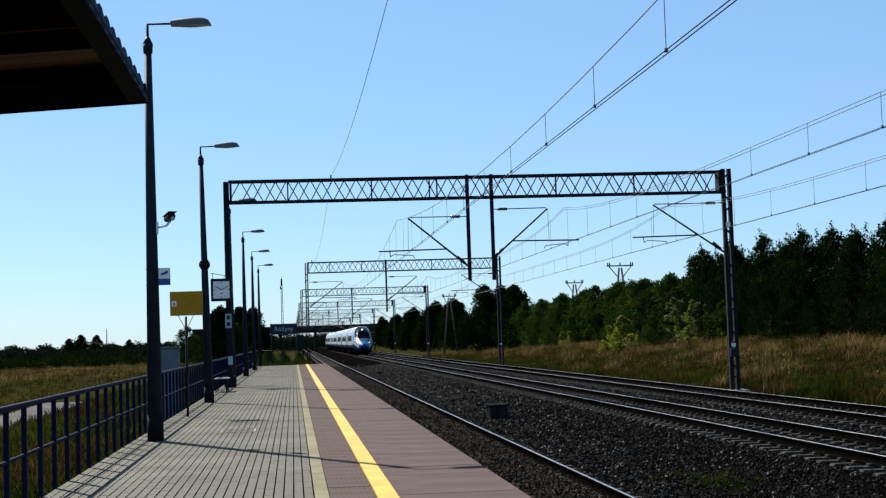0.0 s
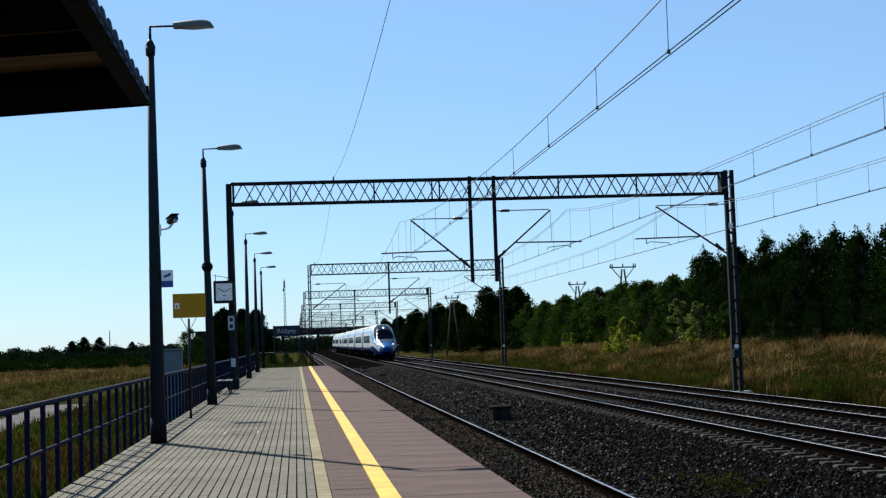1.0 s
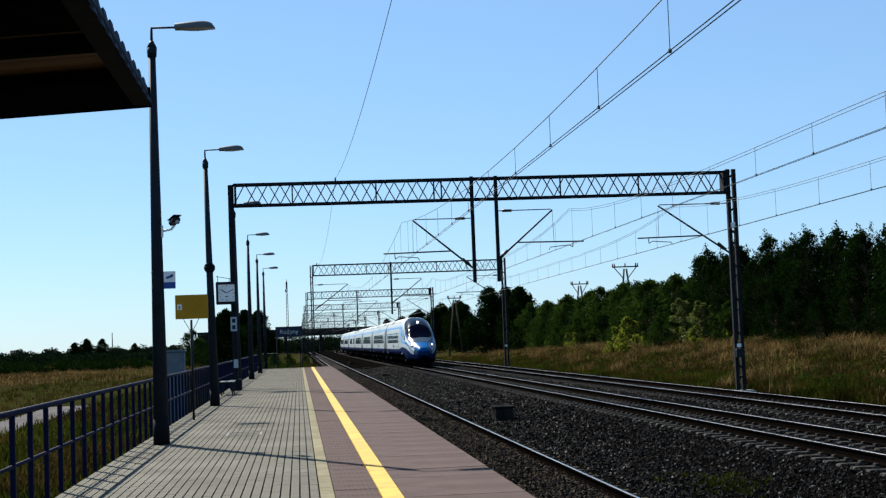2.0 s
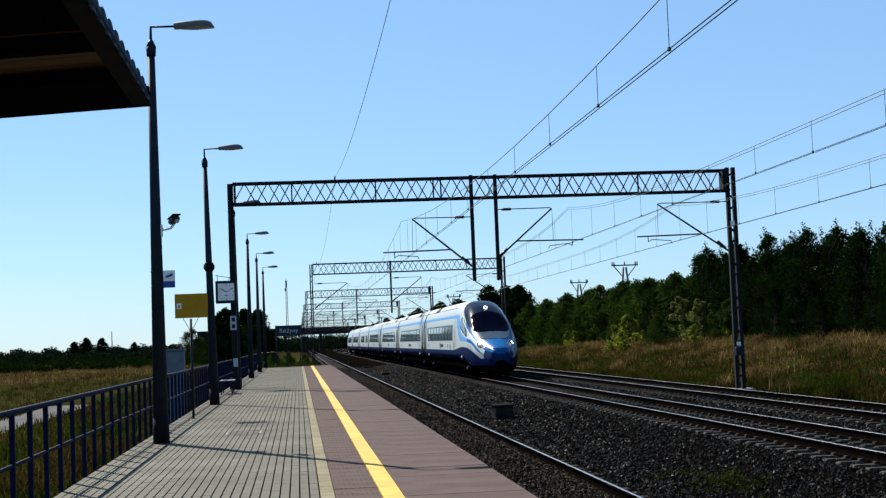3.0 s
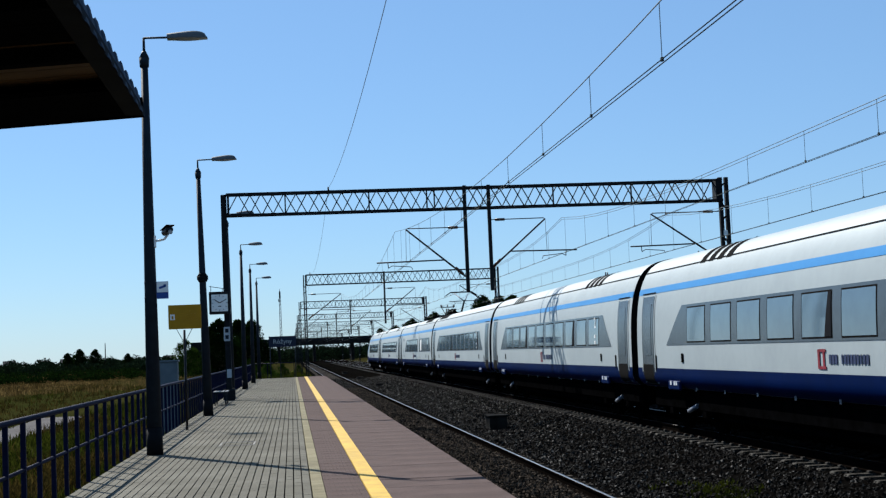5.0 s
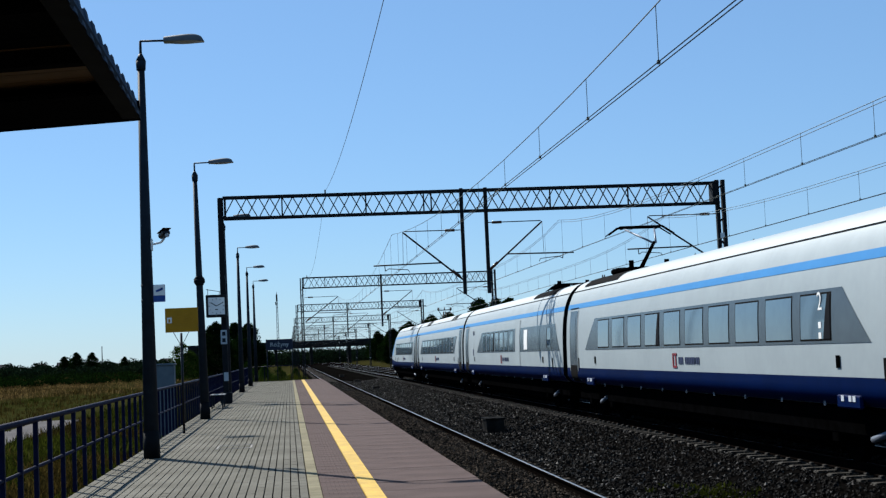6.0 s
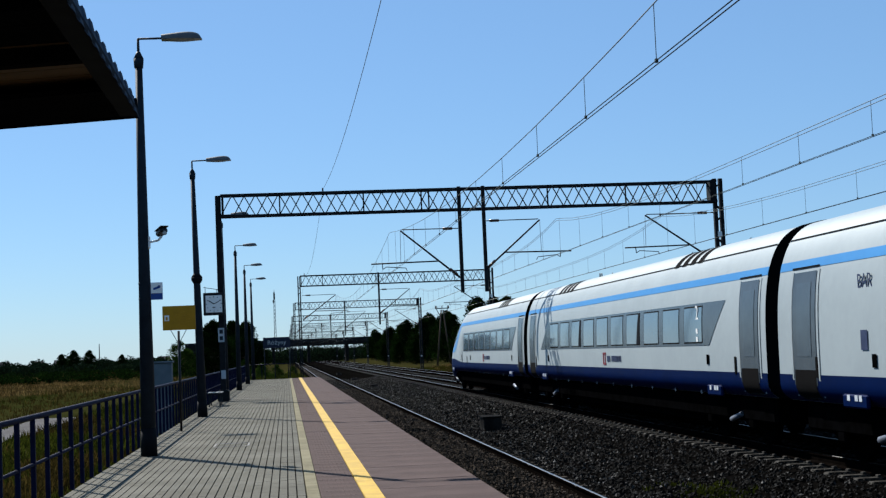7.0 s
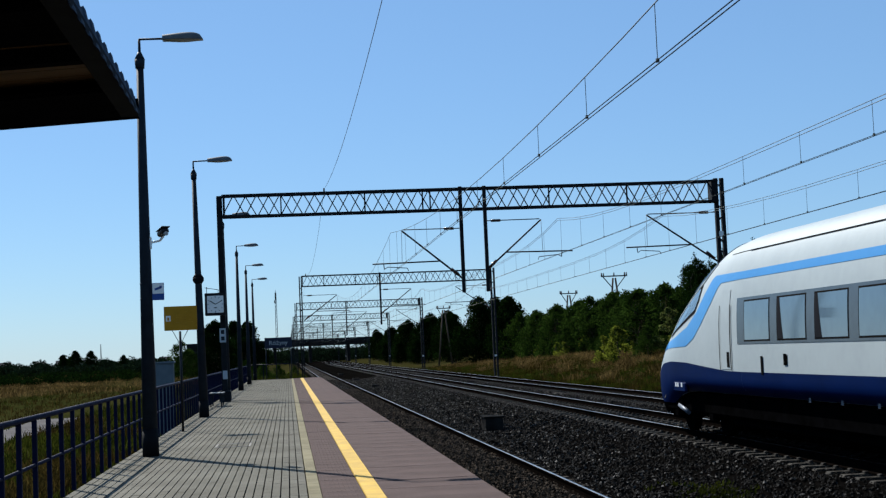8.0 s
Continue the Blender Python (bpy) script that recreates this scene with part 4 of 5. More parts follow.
def livery(car, s0, s1, logo_at, side, flip=None):
    part("navy_skirt", side_patch(s0, s1, lambda s: 0.965, lambda s: 1.42, side, 0.004, 12, 8, flip), T_NAVY, car, "dark blue lower side")
    part("blue_stripe", side_patch(s0, s1, lambda s: 3.19, lambda s: 3.34, side, 0.006, 12, 4, flip), T_SKY, car, "light blue stripe under the roof")
    part("roof_seam", side_patch(s0, s1, lambda s: 3.725, lambda s: 3.75, side, 0.014, 12, 2, flip), T_BLACK, car)
    if logo_at is not None:
        x = side * side_x(10, 1.65, 0.010)
        part("logo_mark", Mesh().box((x, logo_at - side * 0.14, 1.66), (0.006, 0.09, 0.32)).box((x, logo_at + side * 0.03, 1.80), (0.006, 0.28, 0.05)).box((x, logo_at + side * 0.03, 1.52), (0.006, 0.28, 0.05)).box((x, logo_at + side * 0.08, 1.66), (0.004, 0.08, 0.24)), T_RED, car, "red angular mark")
        bars = Mesh()
        for i, w in enumerate((0.16, 0.16, 0.16, 0.0, 0.08, 0.16, 0.13, 0.14, 0.15, 0.14, 0.08, 0.13, 0.15)):
            if w:
                bars.box((x, logo_at + side * (0.36 + i * 0.125), 1.66), (0.006, w * 0.62, 0.15))
        part("lettering_bar", bars, T_INK, car, "dark company lettering")
    for k in (0.14, 0.84):
        part("side_mark", Mesh().box((side * side_x(10, 1.66, 0.012), s0 + (s1 - s0) * k, 1.66), (0.006, 0.16, 0.2)), T_UNDER, car)
    for k in (0.07, 0.93):
        s = s0 + (s1 - s0) * k
        part("grab_handle", Mesh().box((side * side_x(10, 1.5, 0.012), s, 1.55), (0.012, 0.10, 0.34), 0.004), T_BLACK, car)
    for i in range(9):
        s = s0 + (s1 - s0) * (0.18 + 0.08 * i)
        part("skirt_mark", Mesh().box((side * side_x(10, 1.0, 0.008), s, 0.98), (0.008, 0.10, 0.09)), T_GREY, car)


def underframe(car, s0, s1, bogies):
    m = Mesh()
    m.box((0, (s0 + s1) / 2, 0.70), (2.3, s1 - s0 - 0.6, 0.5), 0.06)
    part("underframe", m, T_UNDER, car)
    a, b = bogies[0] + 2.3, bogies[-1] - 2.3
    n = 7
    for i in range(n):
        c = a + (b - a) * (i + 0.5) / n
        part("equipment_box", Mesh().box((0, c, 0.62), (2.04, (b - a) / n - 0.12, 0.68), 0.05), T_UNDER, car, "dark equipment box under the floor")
    for y in bogies:
        bogie(car, y)
        for side in (-1, 1):
            part("sand_box", Mesh().box((side * 1.385, y, 1.04), (0.08, 0.95, 0.22), 0.03), T_NAVY, car, "blue bogie cover plate")
            for k in (-0.24, -0.08, 0.22):
                part("cover_label", Mesh().box((side * 1.428, y + k, 1.09), (0.008, 0.11, 0.09)), T_PLATE, car, "small pale plate")


def middle_car(index):
    length = 26.32
    label = "silver-white high-speed train carriage with navy skirt and light blue stripe"
    car = thing("train_car", label, "train car", group="cars of the train")
    st = [s + 0.0 for s in even(0.33, length - 0.33, 8)]
    body = Mesh()
    rr = [[(x, s, z) for x, _, z in ring(10.0)] for s in st]
    k = len(rr[0])
    body.add([p for r in rr for p in r], [(i * k + j, i * k + j + 1, (i + 1) * k + j + 1, (i + 1) * k + j) for i in range(len(rr) - 1) for j in range(k - 1)], True)
    part("body", body, T_WHITE, car)
    end_wall(car, 0.33, 0)
    end_wall(car, length - 0.33, 1)
    flat = lambda s: 10.0
    for side in (-1, 1):
        livery(car, st[0], st[-1], 13.5, side, flat)
        if index == 4:
            window_row(car, 0.85, 9.2, 1.65, 8.6, side, 1, (), None)
            window_row(car, 9.9, 21.0, 9.9, 19.4, side, 7, (4,), None)
            if side < 0:
                text_ob("lettering", "BAR", 0.30, T_INK, car, Matrix(((0, 0, -1, -side_x(10, 2.85, 0.012)), (-1, 0, 0, 22.2), (0, 1, 0, 2.85), (0, 0, 0, 1))), "dark word bar on the side")
                part("access_mark", side_patch(22.1, 22.35, lambda q: 1.82, lambda q: 2.12, side, 0.012, 2, 3, flat), T_INK, car, "small dark access pictogram")
            part("door", side_patch(8.75, 9.7, lambda q: 1.43, lambda q: 3.14, side, 0.014, 4, 10, flat), T_WHITE, car, "white service door")
            passenger_door_at(car, 24.2, side)
            part("poster", side_patch(7.0, 7.75, lambda q: 2.02, lambda q: 2.74, side, 0.022, 3, 4, flat), WHITE_PAINT, car, "white notice in the window")
        else:
            foot, head = (2.6, 3.7) if index < 5 else (3.8, 2.7)
            window_row(car, foot, 23.2, head, 21.9, side, 10, ((3, 8), (1, 5), (2, 7), (0, 6), (4,), (3, 7))[index % 6], 4.6)
            passenger_door_at(car, 0.75, side)
            passenger_door_at(car, 24.4, side)
    gate(car, 0.0)
    underframe(car, 0.5, length - 0.5, (3.6, length - 3.6))
    if index in (3, 4):
        # sunk roof well with the current collector
        y0 = 20.4 if index == 3 else 3.2
        part("roof_gear", Mesh().box((-0.5, y0 + 1.9, 4.16), (0.3, 0.9, 0.16), 0.05).box((0.45, y0 + 2.6, 4.15), (0.4, 1.1, 0.14), 0.05).tube((0.1, y0 + 2.2, 4.1), (0.1, y0 + 2.2, 4.28), 0.06, 0.05, 8).tube((-0.2, y0 + 3.2, 4.1), (-0.2, y0 + 3.2, 4.26), 0.06, 0.05, 8), T_UNDER, car, "dark insulators and switch gear on the roof")
        for side in (-1, 1):
            part("roof_well", top_patch(y0, y0 + 4.4, lambda q: -1.0 if side < 0 else 0.0, lambda q: 0.0 if side < 0 else 1.0, 0.022, 8, 12, flat), T_BLACK, car, "black roof well of the current collector")
        pantograph(car, y0 + (0.9 if index == 3 else 2.4), index == 3)
    for s in ((5.0, 19.0) if index not in (3, 4) else ()):
        roof_vent_flat(car, s)
    return car


def passenger_door_at(car, s, side):
    f = lambda q: 10.0
    d = part("door", side_patch(s, s + 1.05, lambda q: 1.02, lambda q: 3.13, side, 0.010, 3, 10, f), T_DOOR, car, "grey passenger door")
    part("door_glass", side_patch(s + 0.2, s + 0.85, lambda q: 1.72, lambda q: 2.95, side, 0.016, 3, 8, f), T_BAND, d)
    part("door_foot", side_patch(s + 0.05, s + 1.0, lambda q: 1.0, lambda q: 1.5, side, 0.014, 3, 6, f), T_BLACK, d)
    for a in (s - 0.13, s + 1.07):
        part("door_jamb", side_patch(a, a + 0.06, lambda q: 1.05, lambda q: 3.16, side, 0.012, 2, 8, f), T_WHITE, d)
    part("step_lamp", side_patch(s - 0.1, s + 1.15, lambda q: 3.19, lambda q: 3.22, side, 0.014, 2, 2, f), T_BLACK, d)


def roof_vent_flat(car, s):
    f = lambda q: 10.0
    for i in range(4):
        a = s + i * 0.62
        part("roof_vent", top_patch(a, a + 0.36, lambda q: -1.10, lambda q: -0.45, 0.012, 2, 8, f), T_BLACK, car, "dark roof vent slot")
        part("roof_vent", top_patch(a, a + 0.36, lambda q: 0.45, lambda q: 1.10, 0.012, 2, 8, f), T_BLACK, car)


def pantograph(car, y, raised):
    z0 = 4.12
    if raised:
        knee, head = (y - 1.15, 4.80), (y + 0.35, 5.35)
    else:
        knee, head = (y + 1.3, 4.20), (y - 0.5, 4.24)
    p = part("pantograph", Mesh().box((0, y, z0 + 0.02), (1.3, 1.5, 0.07), 0.02).tube((-0.5, y - 0.5, z0), (-0.5, y - 0.5, z0 + 0.25), 0.07, 0.07, 8).tube((0.5, y - 0.5, z0), (0.5, y - 0.5, z0 + 0.25), 0.07, 0.07, 8), T_UNDER, car, "black steel current collector")
    part("lower_arm", Mesh().tube((0, y + 0.35, z0 + 0.1), (0, knee[0], knee[1]), 0.06, 0.045, 8), T_UNDER, p)
    part("upper_arm", Mesh().tube((-0.05, knee[0], knee[1]), (-0.42, head[0], head[1] - 0.06), 0.03, 0.025, 8).tube((0.05, knee[0], knee[1]), (0.42, head[0], head[1] - 0.06), 0.03, 0.025, 8), T_GREY, p)
    m = Mesh()
    for dy in (-0.2, 0.2):
        m.tube((-0.62, head[0] + dy, head[1]), (0.62, head[0] + dy, head[1]), 0.03, 0.03, 6)
        for s in (-1, 1):
            m.tube((s * 0.62, head[0] + dy, head[1]), (s * 0.95, head[0] + dy, head[1] - 0.22), 0.022, 0.018, 6)
    m.bar((-0.5, head[0] - 0.2, head[1] - 0.03), (-0.5, head[0] + 0.2, head[1] - 0.03), 0.04, 0.04).bar((0.5, head[0] - 0.2, head[1] - 0.03), (0.5, head[0] + 0.2, head[1] - 0.03), 0.04, 0.04)
    part("collector_head", m, T_UNDER, p)


def end_car():
    """A driving car: its nose tip at s = 0."""
    length = 28.2
    car = thing("train_car", "streamlined driving car with blue nose, black windscreen and silver sides", "train car", group="cars of the train")
    front = [0.82, 0.84, 0.87, 0.9, 0.94, 1.0, 1.08, 1.18, 1.3, 1.45, 1.6, 1.75]
    part("nose_cone", loft(front), T_CONE, car, "rounded nose cone over the coupler, its blue darkened for shade")
    stations = even(1.75, 10, 54) + even(12, length - 0.42, 8)
    part("body", loft(stations), T_WHITE, car)
    end_wall(car, length - 0.42, 1)
    navy_top = table([(0.9, 0.98), (1.5, 0.99), (2.1, 1.0), (2.76, 1.27), (3.3, 1.43), (3.9, 1.54), (4.9, 1.60), (6.2, 1.58), (7.1, 1.53), (9.0, 1.43), (10, 1.42)])
    for side in (-1, 1):
        part("navy_skirt", side_patch(0.9, 10.0, lambda s: shape(s)[2] + 0.004, navy_top, side, 0.005, 100, 10), T_NAVY, car, "dark blue lower nose side")
        livery(car, 10.0, length - 0.42, 17.0, side)
        # shade under the nose, laid on as a black strip
        part("chin", side_patch(0.9, 5.0, lambda s: shape(s)[2] + 0.002, lambda s: min(0.64, shape(s)[2] + 0.28), side, 0.009, 50, 5), T_UNDER, car, "black strip for the shade along the nose's lower edge")
        # light blue band from the roof stripe down the cab and on to the bonnet
        low = table([(1.9, 1.20), (2.3, 1.31), (3.08, 1.62), (3.55, 1.77), (4.1, 1.86), (4.8, 1.90), (6.2, 1.93), (6.8, 2.09), (7.35, 2.38), (8.05, 2.82), (8.4, 3.10), (8.6, 3.18), (10, 3.19)])
        high = table([(1.9, 1.24), (2.3, 1.40), (3.0, 1.70), (3.78, 1.96), (4.3, 2.03), (5.15, 2.13), (6.2, 2.34), (6.9, 2.64), (7.4, 3.02), (7.8, 3.30), (8.0, 3.36), (10, 3.34)])
        part("blue_band", side_patch(4.3, 10.0, low, high, side, 0.007, 70, 8), T_SKY, car, "light blue band sweeping down the cab")
        part("blue_band", side_patch(1.9, 4.3, low, high, side, 0.007, 40, 6), T_BLUE, car, "mid-blue band running on to the nose")
        part("cab_window_seal", side_patch(4.55, 6.98, table([(4.55, 2.12), (6.78, 2.64), (6.98, 2.9)]), table([(4.55, 2.16), (4.9, 2.42), (6.1, 3.01), (6.8, 3.22), (6.98, 3.22)]), side, 0.010, 34, 8), T_BLACK, car)
        part("cab_window", side_patch(4.78, 6.9, table([(4.78, 2.22), (6.74, 2.70), (6.9, 2.9)]), table([(4.78, 2.25), (5.0, 2.39), (6.1, 2.93), (6.76, 3.14), (6.9, 3.14)]), side, 0.015, 34, 8), T_GLASS, car, "pointed cab side window")
        arch = Mesh()
        ridge = table([(2.85, 0.90), (3.6, 1.02), (4.45, 1.12), (5.4, 1.185), (6.2, 1.17), (7.0, 1.11), (7.6, 1.0)])
        pts = [Vector((side * ridge(q), q, top_z(q, ridge(q)) + 0.002)) for q in even(2.85, 7.6, 40)]
        for p, q in zip(pts, pts[1:]):
            arch.tube(p, q, 0.022, 0.022, 8, False)
        part("screen_arch", arch, T_WHITE, car, "white raised edge framing the screen surround")
        part("access_panel", side_patch(3.42, 3.46, lambda q: 1.47, lambda q: 1.70, side, 0.010, 2, 4), T_GREY, car)
        part("access_panel", side_patch(3.86, 3.90, lambda q: 1.56, lambda q: 1.74, side, 0.010, 2, 4), T_GREY, car)
        part("step_bar", Mesh().tube((side * 1.31, 4.5, 1.06), (side * 1.20, 3.55, 0.74), 0.022, 0.022, 6), T_CHROME, car, "bright step bar low on the nose side")
        part("roof_seam", side_patch(8.6, 10, lambda s: 3.735, lambda s: 3.75, side, 0.006, 8, 2), T_BLACK, car)
        # cab door
        for a in (8.72, 9.42):
            part("door_rail", side_patch(a, a + 0.045, lambda q: 1.44, lambda q: 2.72, side, 0.02, 2, 8), T_BLACK, car)
        part("cab_door", side_patch(8.8, 9.4, lambda q: 1.46, lambda q: 3.02, side, 0.010, 4, 10), T_WHITE, car, "white driver's door")
        part("door_pocket", side_patch(9.18, 9.34, lambda q: 1.5, lambda q: 1.8, side, 0.016, 2, 4), T_BLACK, car)
        window_row(car, 9.86, 24.95, 9.86, 26.0, side, 8, (1, 2), 24.0)
        passenger_door_at(car, 26.45, side)
        # headlight: pale rim, dark bowl, ring light
        c0, c1 = 1.92, 2.98
        mid = table([(c0, 0.60), (c1, 0.90)])
        half = lambda s: 0.15 * max(0.0, 1 - (abs(2 * (s - c0) / (c1 - c0) - 1)) ** 2.6) ** 0.5 + 0.004
        half2 = lambda s: 0.128 * max(0.0, 1 - (abs(2 * (s - c0 - 0.10) / (c1 - c0 - 0.20) - 1)) ** 2.6) ** 0.5 + 0.004
        rim = part("headlight", top_patch(c0, c1, lambda s: side * mid(s) - half(s), lambda s: side * mid(s) + half(s), 0.010, 24, 9), T_WHITE, car, "silver-rimmed headlight")
        part("lamp_bowl", top_patch(c0 + 0.10, c1 - 0.10, lambda s: side * mid(s) - half2(s), lambda s: side * mid(s) + half2(s), 0.016, 24, 9), T_LENS, rim)
        cs, cx = 2.52, side * 0.78
        ringm = Mesh()
        cz = top_z(cs, cx)
        nrm = Vector(((top_z(cs, cx - 0.02) - top_z(cs, cx + 0.02)) / 0.04, (top_z(cs - 0.02, cx) - top_z(cs + 0.02, cx)) / 0.04, 1)).normalized()
        u = nrm.orthogonal().normalized()
        v = nrm.cross(u)
        nrm = (nrm + Vector((side * 0.1, -0.8, 0))).normalized()
        c = Vector((cx, cs, cz)) + nrm * 0.10
        pts = [c + (u * math.cos(a) + v * math.sin(a)) * 0.075 for a in even(0, 2 * math.pi, 19)]
        for p, q in zip(pts, pts[1:]):
            ringm.tube(p, q, 0.016, 0.016, 6, False)
        part("ring_light", ringm, T_LIGHT, rim, "lit white ring")
    # bonnet
    bon = table([(0.84, 0.16), (0.95, 0.38), (1.2, 0.50), (1.55, 0.62), (2.0, 0.74), (2.5, 0.84), (2.9, 0.88), (3.6, 1.015), (4.45, 1.11), (5.0, 1.15), (5.4, 1.175), (5.7, 1.1)])
    part("bonnet", top_patch(0.84, 5.7, lambda s: -bon(s), bon, 0.007, 90, 27), T_BLUE, car, "glossy mid-blue bonnet")
    seam = Mesh()
    pts = [(x, 0.95 + 0.95 * abs(x / 0.82) ** 1.7) for x in even(-0.78, 0.78, 25)]
    pts = [Vector((x, s - 0.006, top_z(s, x) + 0.012)) for x, s in pts]
    for p, q in zip(pts, pts[1:]):
        seam.tube(p, q, 0.012, 0.012, 5, False)
    part("hood_seam", seam, T_BLACK, car)
    glass = table([(2.40, 0.02), (2.45, 0.25), (2.6, 0.50), (3.15, 0.79), (3.87, 0.95), (4.6, 1.03), (5.4, 1.09), (6.34, 1.08), (7.1, 1.02), (7.6, 0.92), (8.0, 0.66), (8.25, 0.35), (8.35, 0.02)])
    part("screen_cowl", top_patch(2.40, 8.35, lambda s: -glass(s), glass, 0.014, 80, 25), T_COWL, car, "glossy dark screen surround")
    inner = table([(3.42, 0.05), (3.48, 0.40), (3.65, 0.66), (3.87, 0.82), (4.1, 0.91), (4.6, 0.98), (5.2, 0.93), (5.5, 0.86), (5.66, 0.72), (5.7, 0.05)])
    part("windscreen", top_patch(3.42, 5.7, lambda s: -inner(s), inner, 0.024, 50, 21), T_SCREEN, car, "large black windscreen")
    low_ap = table([(2.42, 0.02), (2.48, 0.24), (2.63, 0.48), (3.15, 0.76), (3.87, 0.92), (4.3, 0.97)])
    part("screen_apron", top_patch(2.42, 4.1, lambda s: -low_ap(s), low_ap, 0.019, 26, 17), T_GREY_BLUE, car, "grey glass apron under the windscreen")
    for x in (-0.3,):
        a = Vector((x - 0.36, 4.0, top_z(4.0, x - 0.36) + 0.05))
        b = Vector((x - 0.46, 5.3, top_z(5.3, x - 0.46) + 0.04))
        part("wiper", Mesh().tube(a, b, 0.014, 0.01, 6), T_BLACK, car)
    c = Vector((0, 6.02, top_z(6.05, 0) + 0.07))
    ringm = Mesh()
    tilt = Vector((0, -0.9, 0.55)).normalized()
    u = Vector((1, 0, 0))
    v = tilt.cross(u)
    pts = [c + (u * math.cos(a) + v * math.sin(a)) * 0.085 for a in even(0, 2 * math.pi, 17)]
    for p, q in zip(pts, pts[1:]):
        ringm.tube(p, q, 0.022, 0.022, 6, False)
    part("top_light", ringm, T_LIGHT, car, "lit white ring above the windscreen")
    underframe(car, 3.2, length - 0.5, (5.6, length - 3.6))
    roof_vent_flat(car, 20.0)
    part("antenna", Mesh().tube((0, 15.5, 4.08), (0, 15.5, 4.2), 0.07, 0.05, 8).box((0, 15.5, 4.23), (0.15, 0.2, 0.07), 0.02), T_BLACK, car)
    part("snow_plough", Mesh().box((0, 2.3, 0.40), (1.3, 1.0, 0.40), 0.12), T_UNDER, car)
    return car


CARS = [(end_car(), 0.0, 1)]
for i in range(1, 6):
    CARS.append((middle_car(i), 28.2 + 26.32 * (i - 1), 1))
CARS.append((None, 188.0, -1))
tail = copy_thing(CARS[0][0], pose(0, 0, 0))
CARS[-1] = (tail, 188.0, -1)
for ob in tail.children_recursive:          # the white lamps of the rear end are off
    if ob.name.startswith(("ring_light", "top_light")):
        ob.data = ob.data.copy()
        ob.data.materials[0] = T_GREY
SPEED, NOSE_0 = 44.2, -5.6 + 44.2 * 4.7


def motions():
    """The train runs along the main track towards and past the camera."""
    for car, s, way in CARS:
        rows = []
        for t, lead in ((0.0, 0.0), (2.0, 0.0), (4.0, 0.0), (6.0, 0.0), (6.5, 0.0), (7.0, 1.6), (7.5, 0.5), (8.0, 0.0)):
            rows.append((t, pose(9.99, NOSE_0 - SPEED * t - lead + s, RAIL_2, 0, 0, 0 if way > 0 else 180)))
        walk(car, rows)

# ---- plants ----


def leaves(rnd, centre, radius, count, size, m, squash=1.0):
    for _ in range(count):
        while True:
            p = Vector((rnd.uniform(-1, 1), rnd.uniform(-1, 1), rnd.uniform(-1, 1)))
            if 0.2 < p.length < 1:
                break
        p = p * (0.55 + 0.45 * p.length)
        c = Vector(centre) + Vector((p.x * radius, p.y * radius, p.z * radius * squash))
        q = Euler((rnd.uniform(-1.2, 1.2), rnd.uniform(-1.2, 1.2), rnd.uniform(0, 6.28))).to_matrix()
        a, b = size * rnd.uniform(0.6, 1.3), size * rnd.uniform(0.35, 0.7)
        m.add([c + q @ Vector((-a, 0, 0)), c + q @ Vector((0, -b, 0.12 * a)), c + q @ Vector((a, 0, 0)), c + q @ Vector((0, b, 0.12 * a))], [(0, 1, 2, 3)])


def tree(seed, h, spread, leaf_m, name, label, clumps=42, per=75, size=0.16, low=0.12, cone=0.5, group="trees"):
    """A tapered trunk, limbs and a crown of leaf clumps."""
    rnd = random.Random(seed)
    o = thing(name, label, "tree" if h > 3 else "bush", group=group)
    tr = Mesh()
    bend = [Vector((rnd.uniform(-0.1, 0.1) * k, rnd.uniform(-0.1, 0.1) * k, h * 0.92 * k / 6)) for k in range(7)]
    bend[0] = Vector((0, 0, -0.25))
    r = 0.014 * h + 0.02
    for k in range(6):
        tr.tube(bend[k], bend[k + 1], r * (1 - k / 6.5), r * (1 - (k + 1) / 6.5), 7, False)
    crown = Mesh()
    for k in range(clumps):
        u = low + (1 - low) * ((k + rnd.random()) / clumps)
        profile = min(1.0, (u - low + 0.10) / 0.22) * (1 - u ** (1.2 + 2 * cone)) ** 0.6 * (1 - cone * u * 0.6)
        a = rnd.uniform(0, 6.28)
        d = spread * profile * rnd.uniform(0.35, 1.05)
        c = Vector((math.cos(a) * d, math.sin(a) * d, h * u))
        base = bend[min(6, int(u * 5.2))]
        tr.tube(base, c, r * 0.35 * (1 - u * 0.6), 0.008, 4, False)
        leaves(rnd, c, spread * 0.40 * (1.12 - 0.72 * u) * rnd.uniform(0.7, 1.25), per, size, crown, 0.8)
    for k, r_ in ((0.94, 0.20), (1.0, 0.13), (1.06, 0.07)) if cone > 0.3 else ():
        leaves(rnd, (bend[6].x * 0.8, bend[6].y * 0.8, h * k), spread * r_ * (0.6 + cone), int(per * 0.45), size * 0.85, crown, 1.9)
    part("trunk", tr, BARK, o)
    part("crown", crown, leaf_m, o)
    return o


def place(src, x, y, rz, k):
    ob = copy_thing(src, pose(x, y, height(x, y) - 0.05, 0, 0, rz))
    ob.scale = (k, k, k)
    return ob


def first(src, x, y):
    src.matrix_basis = pose(x, y, height(x, y) - 0.05)
    return src


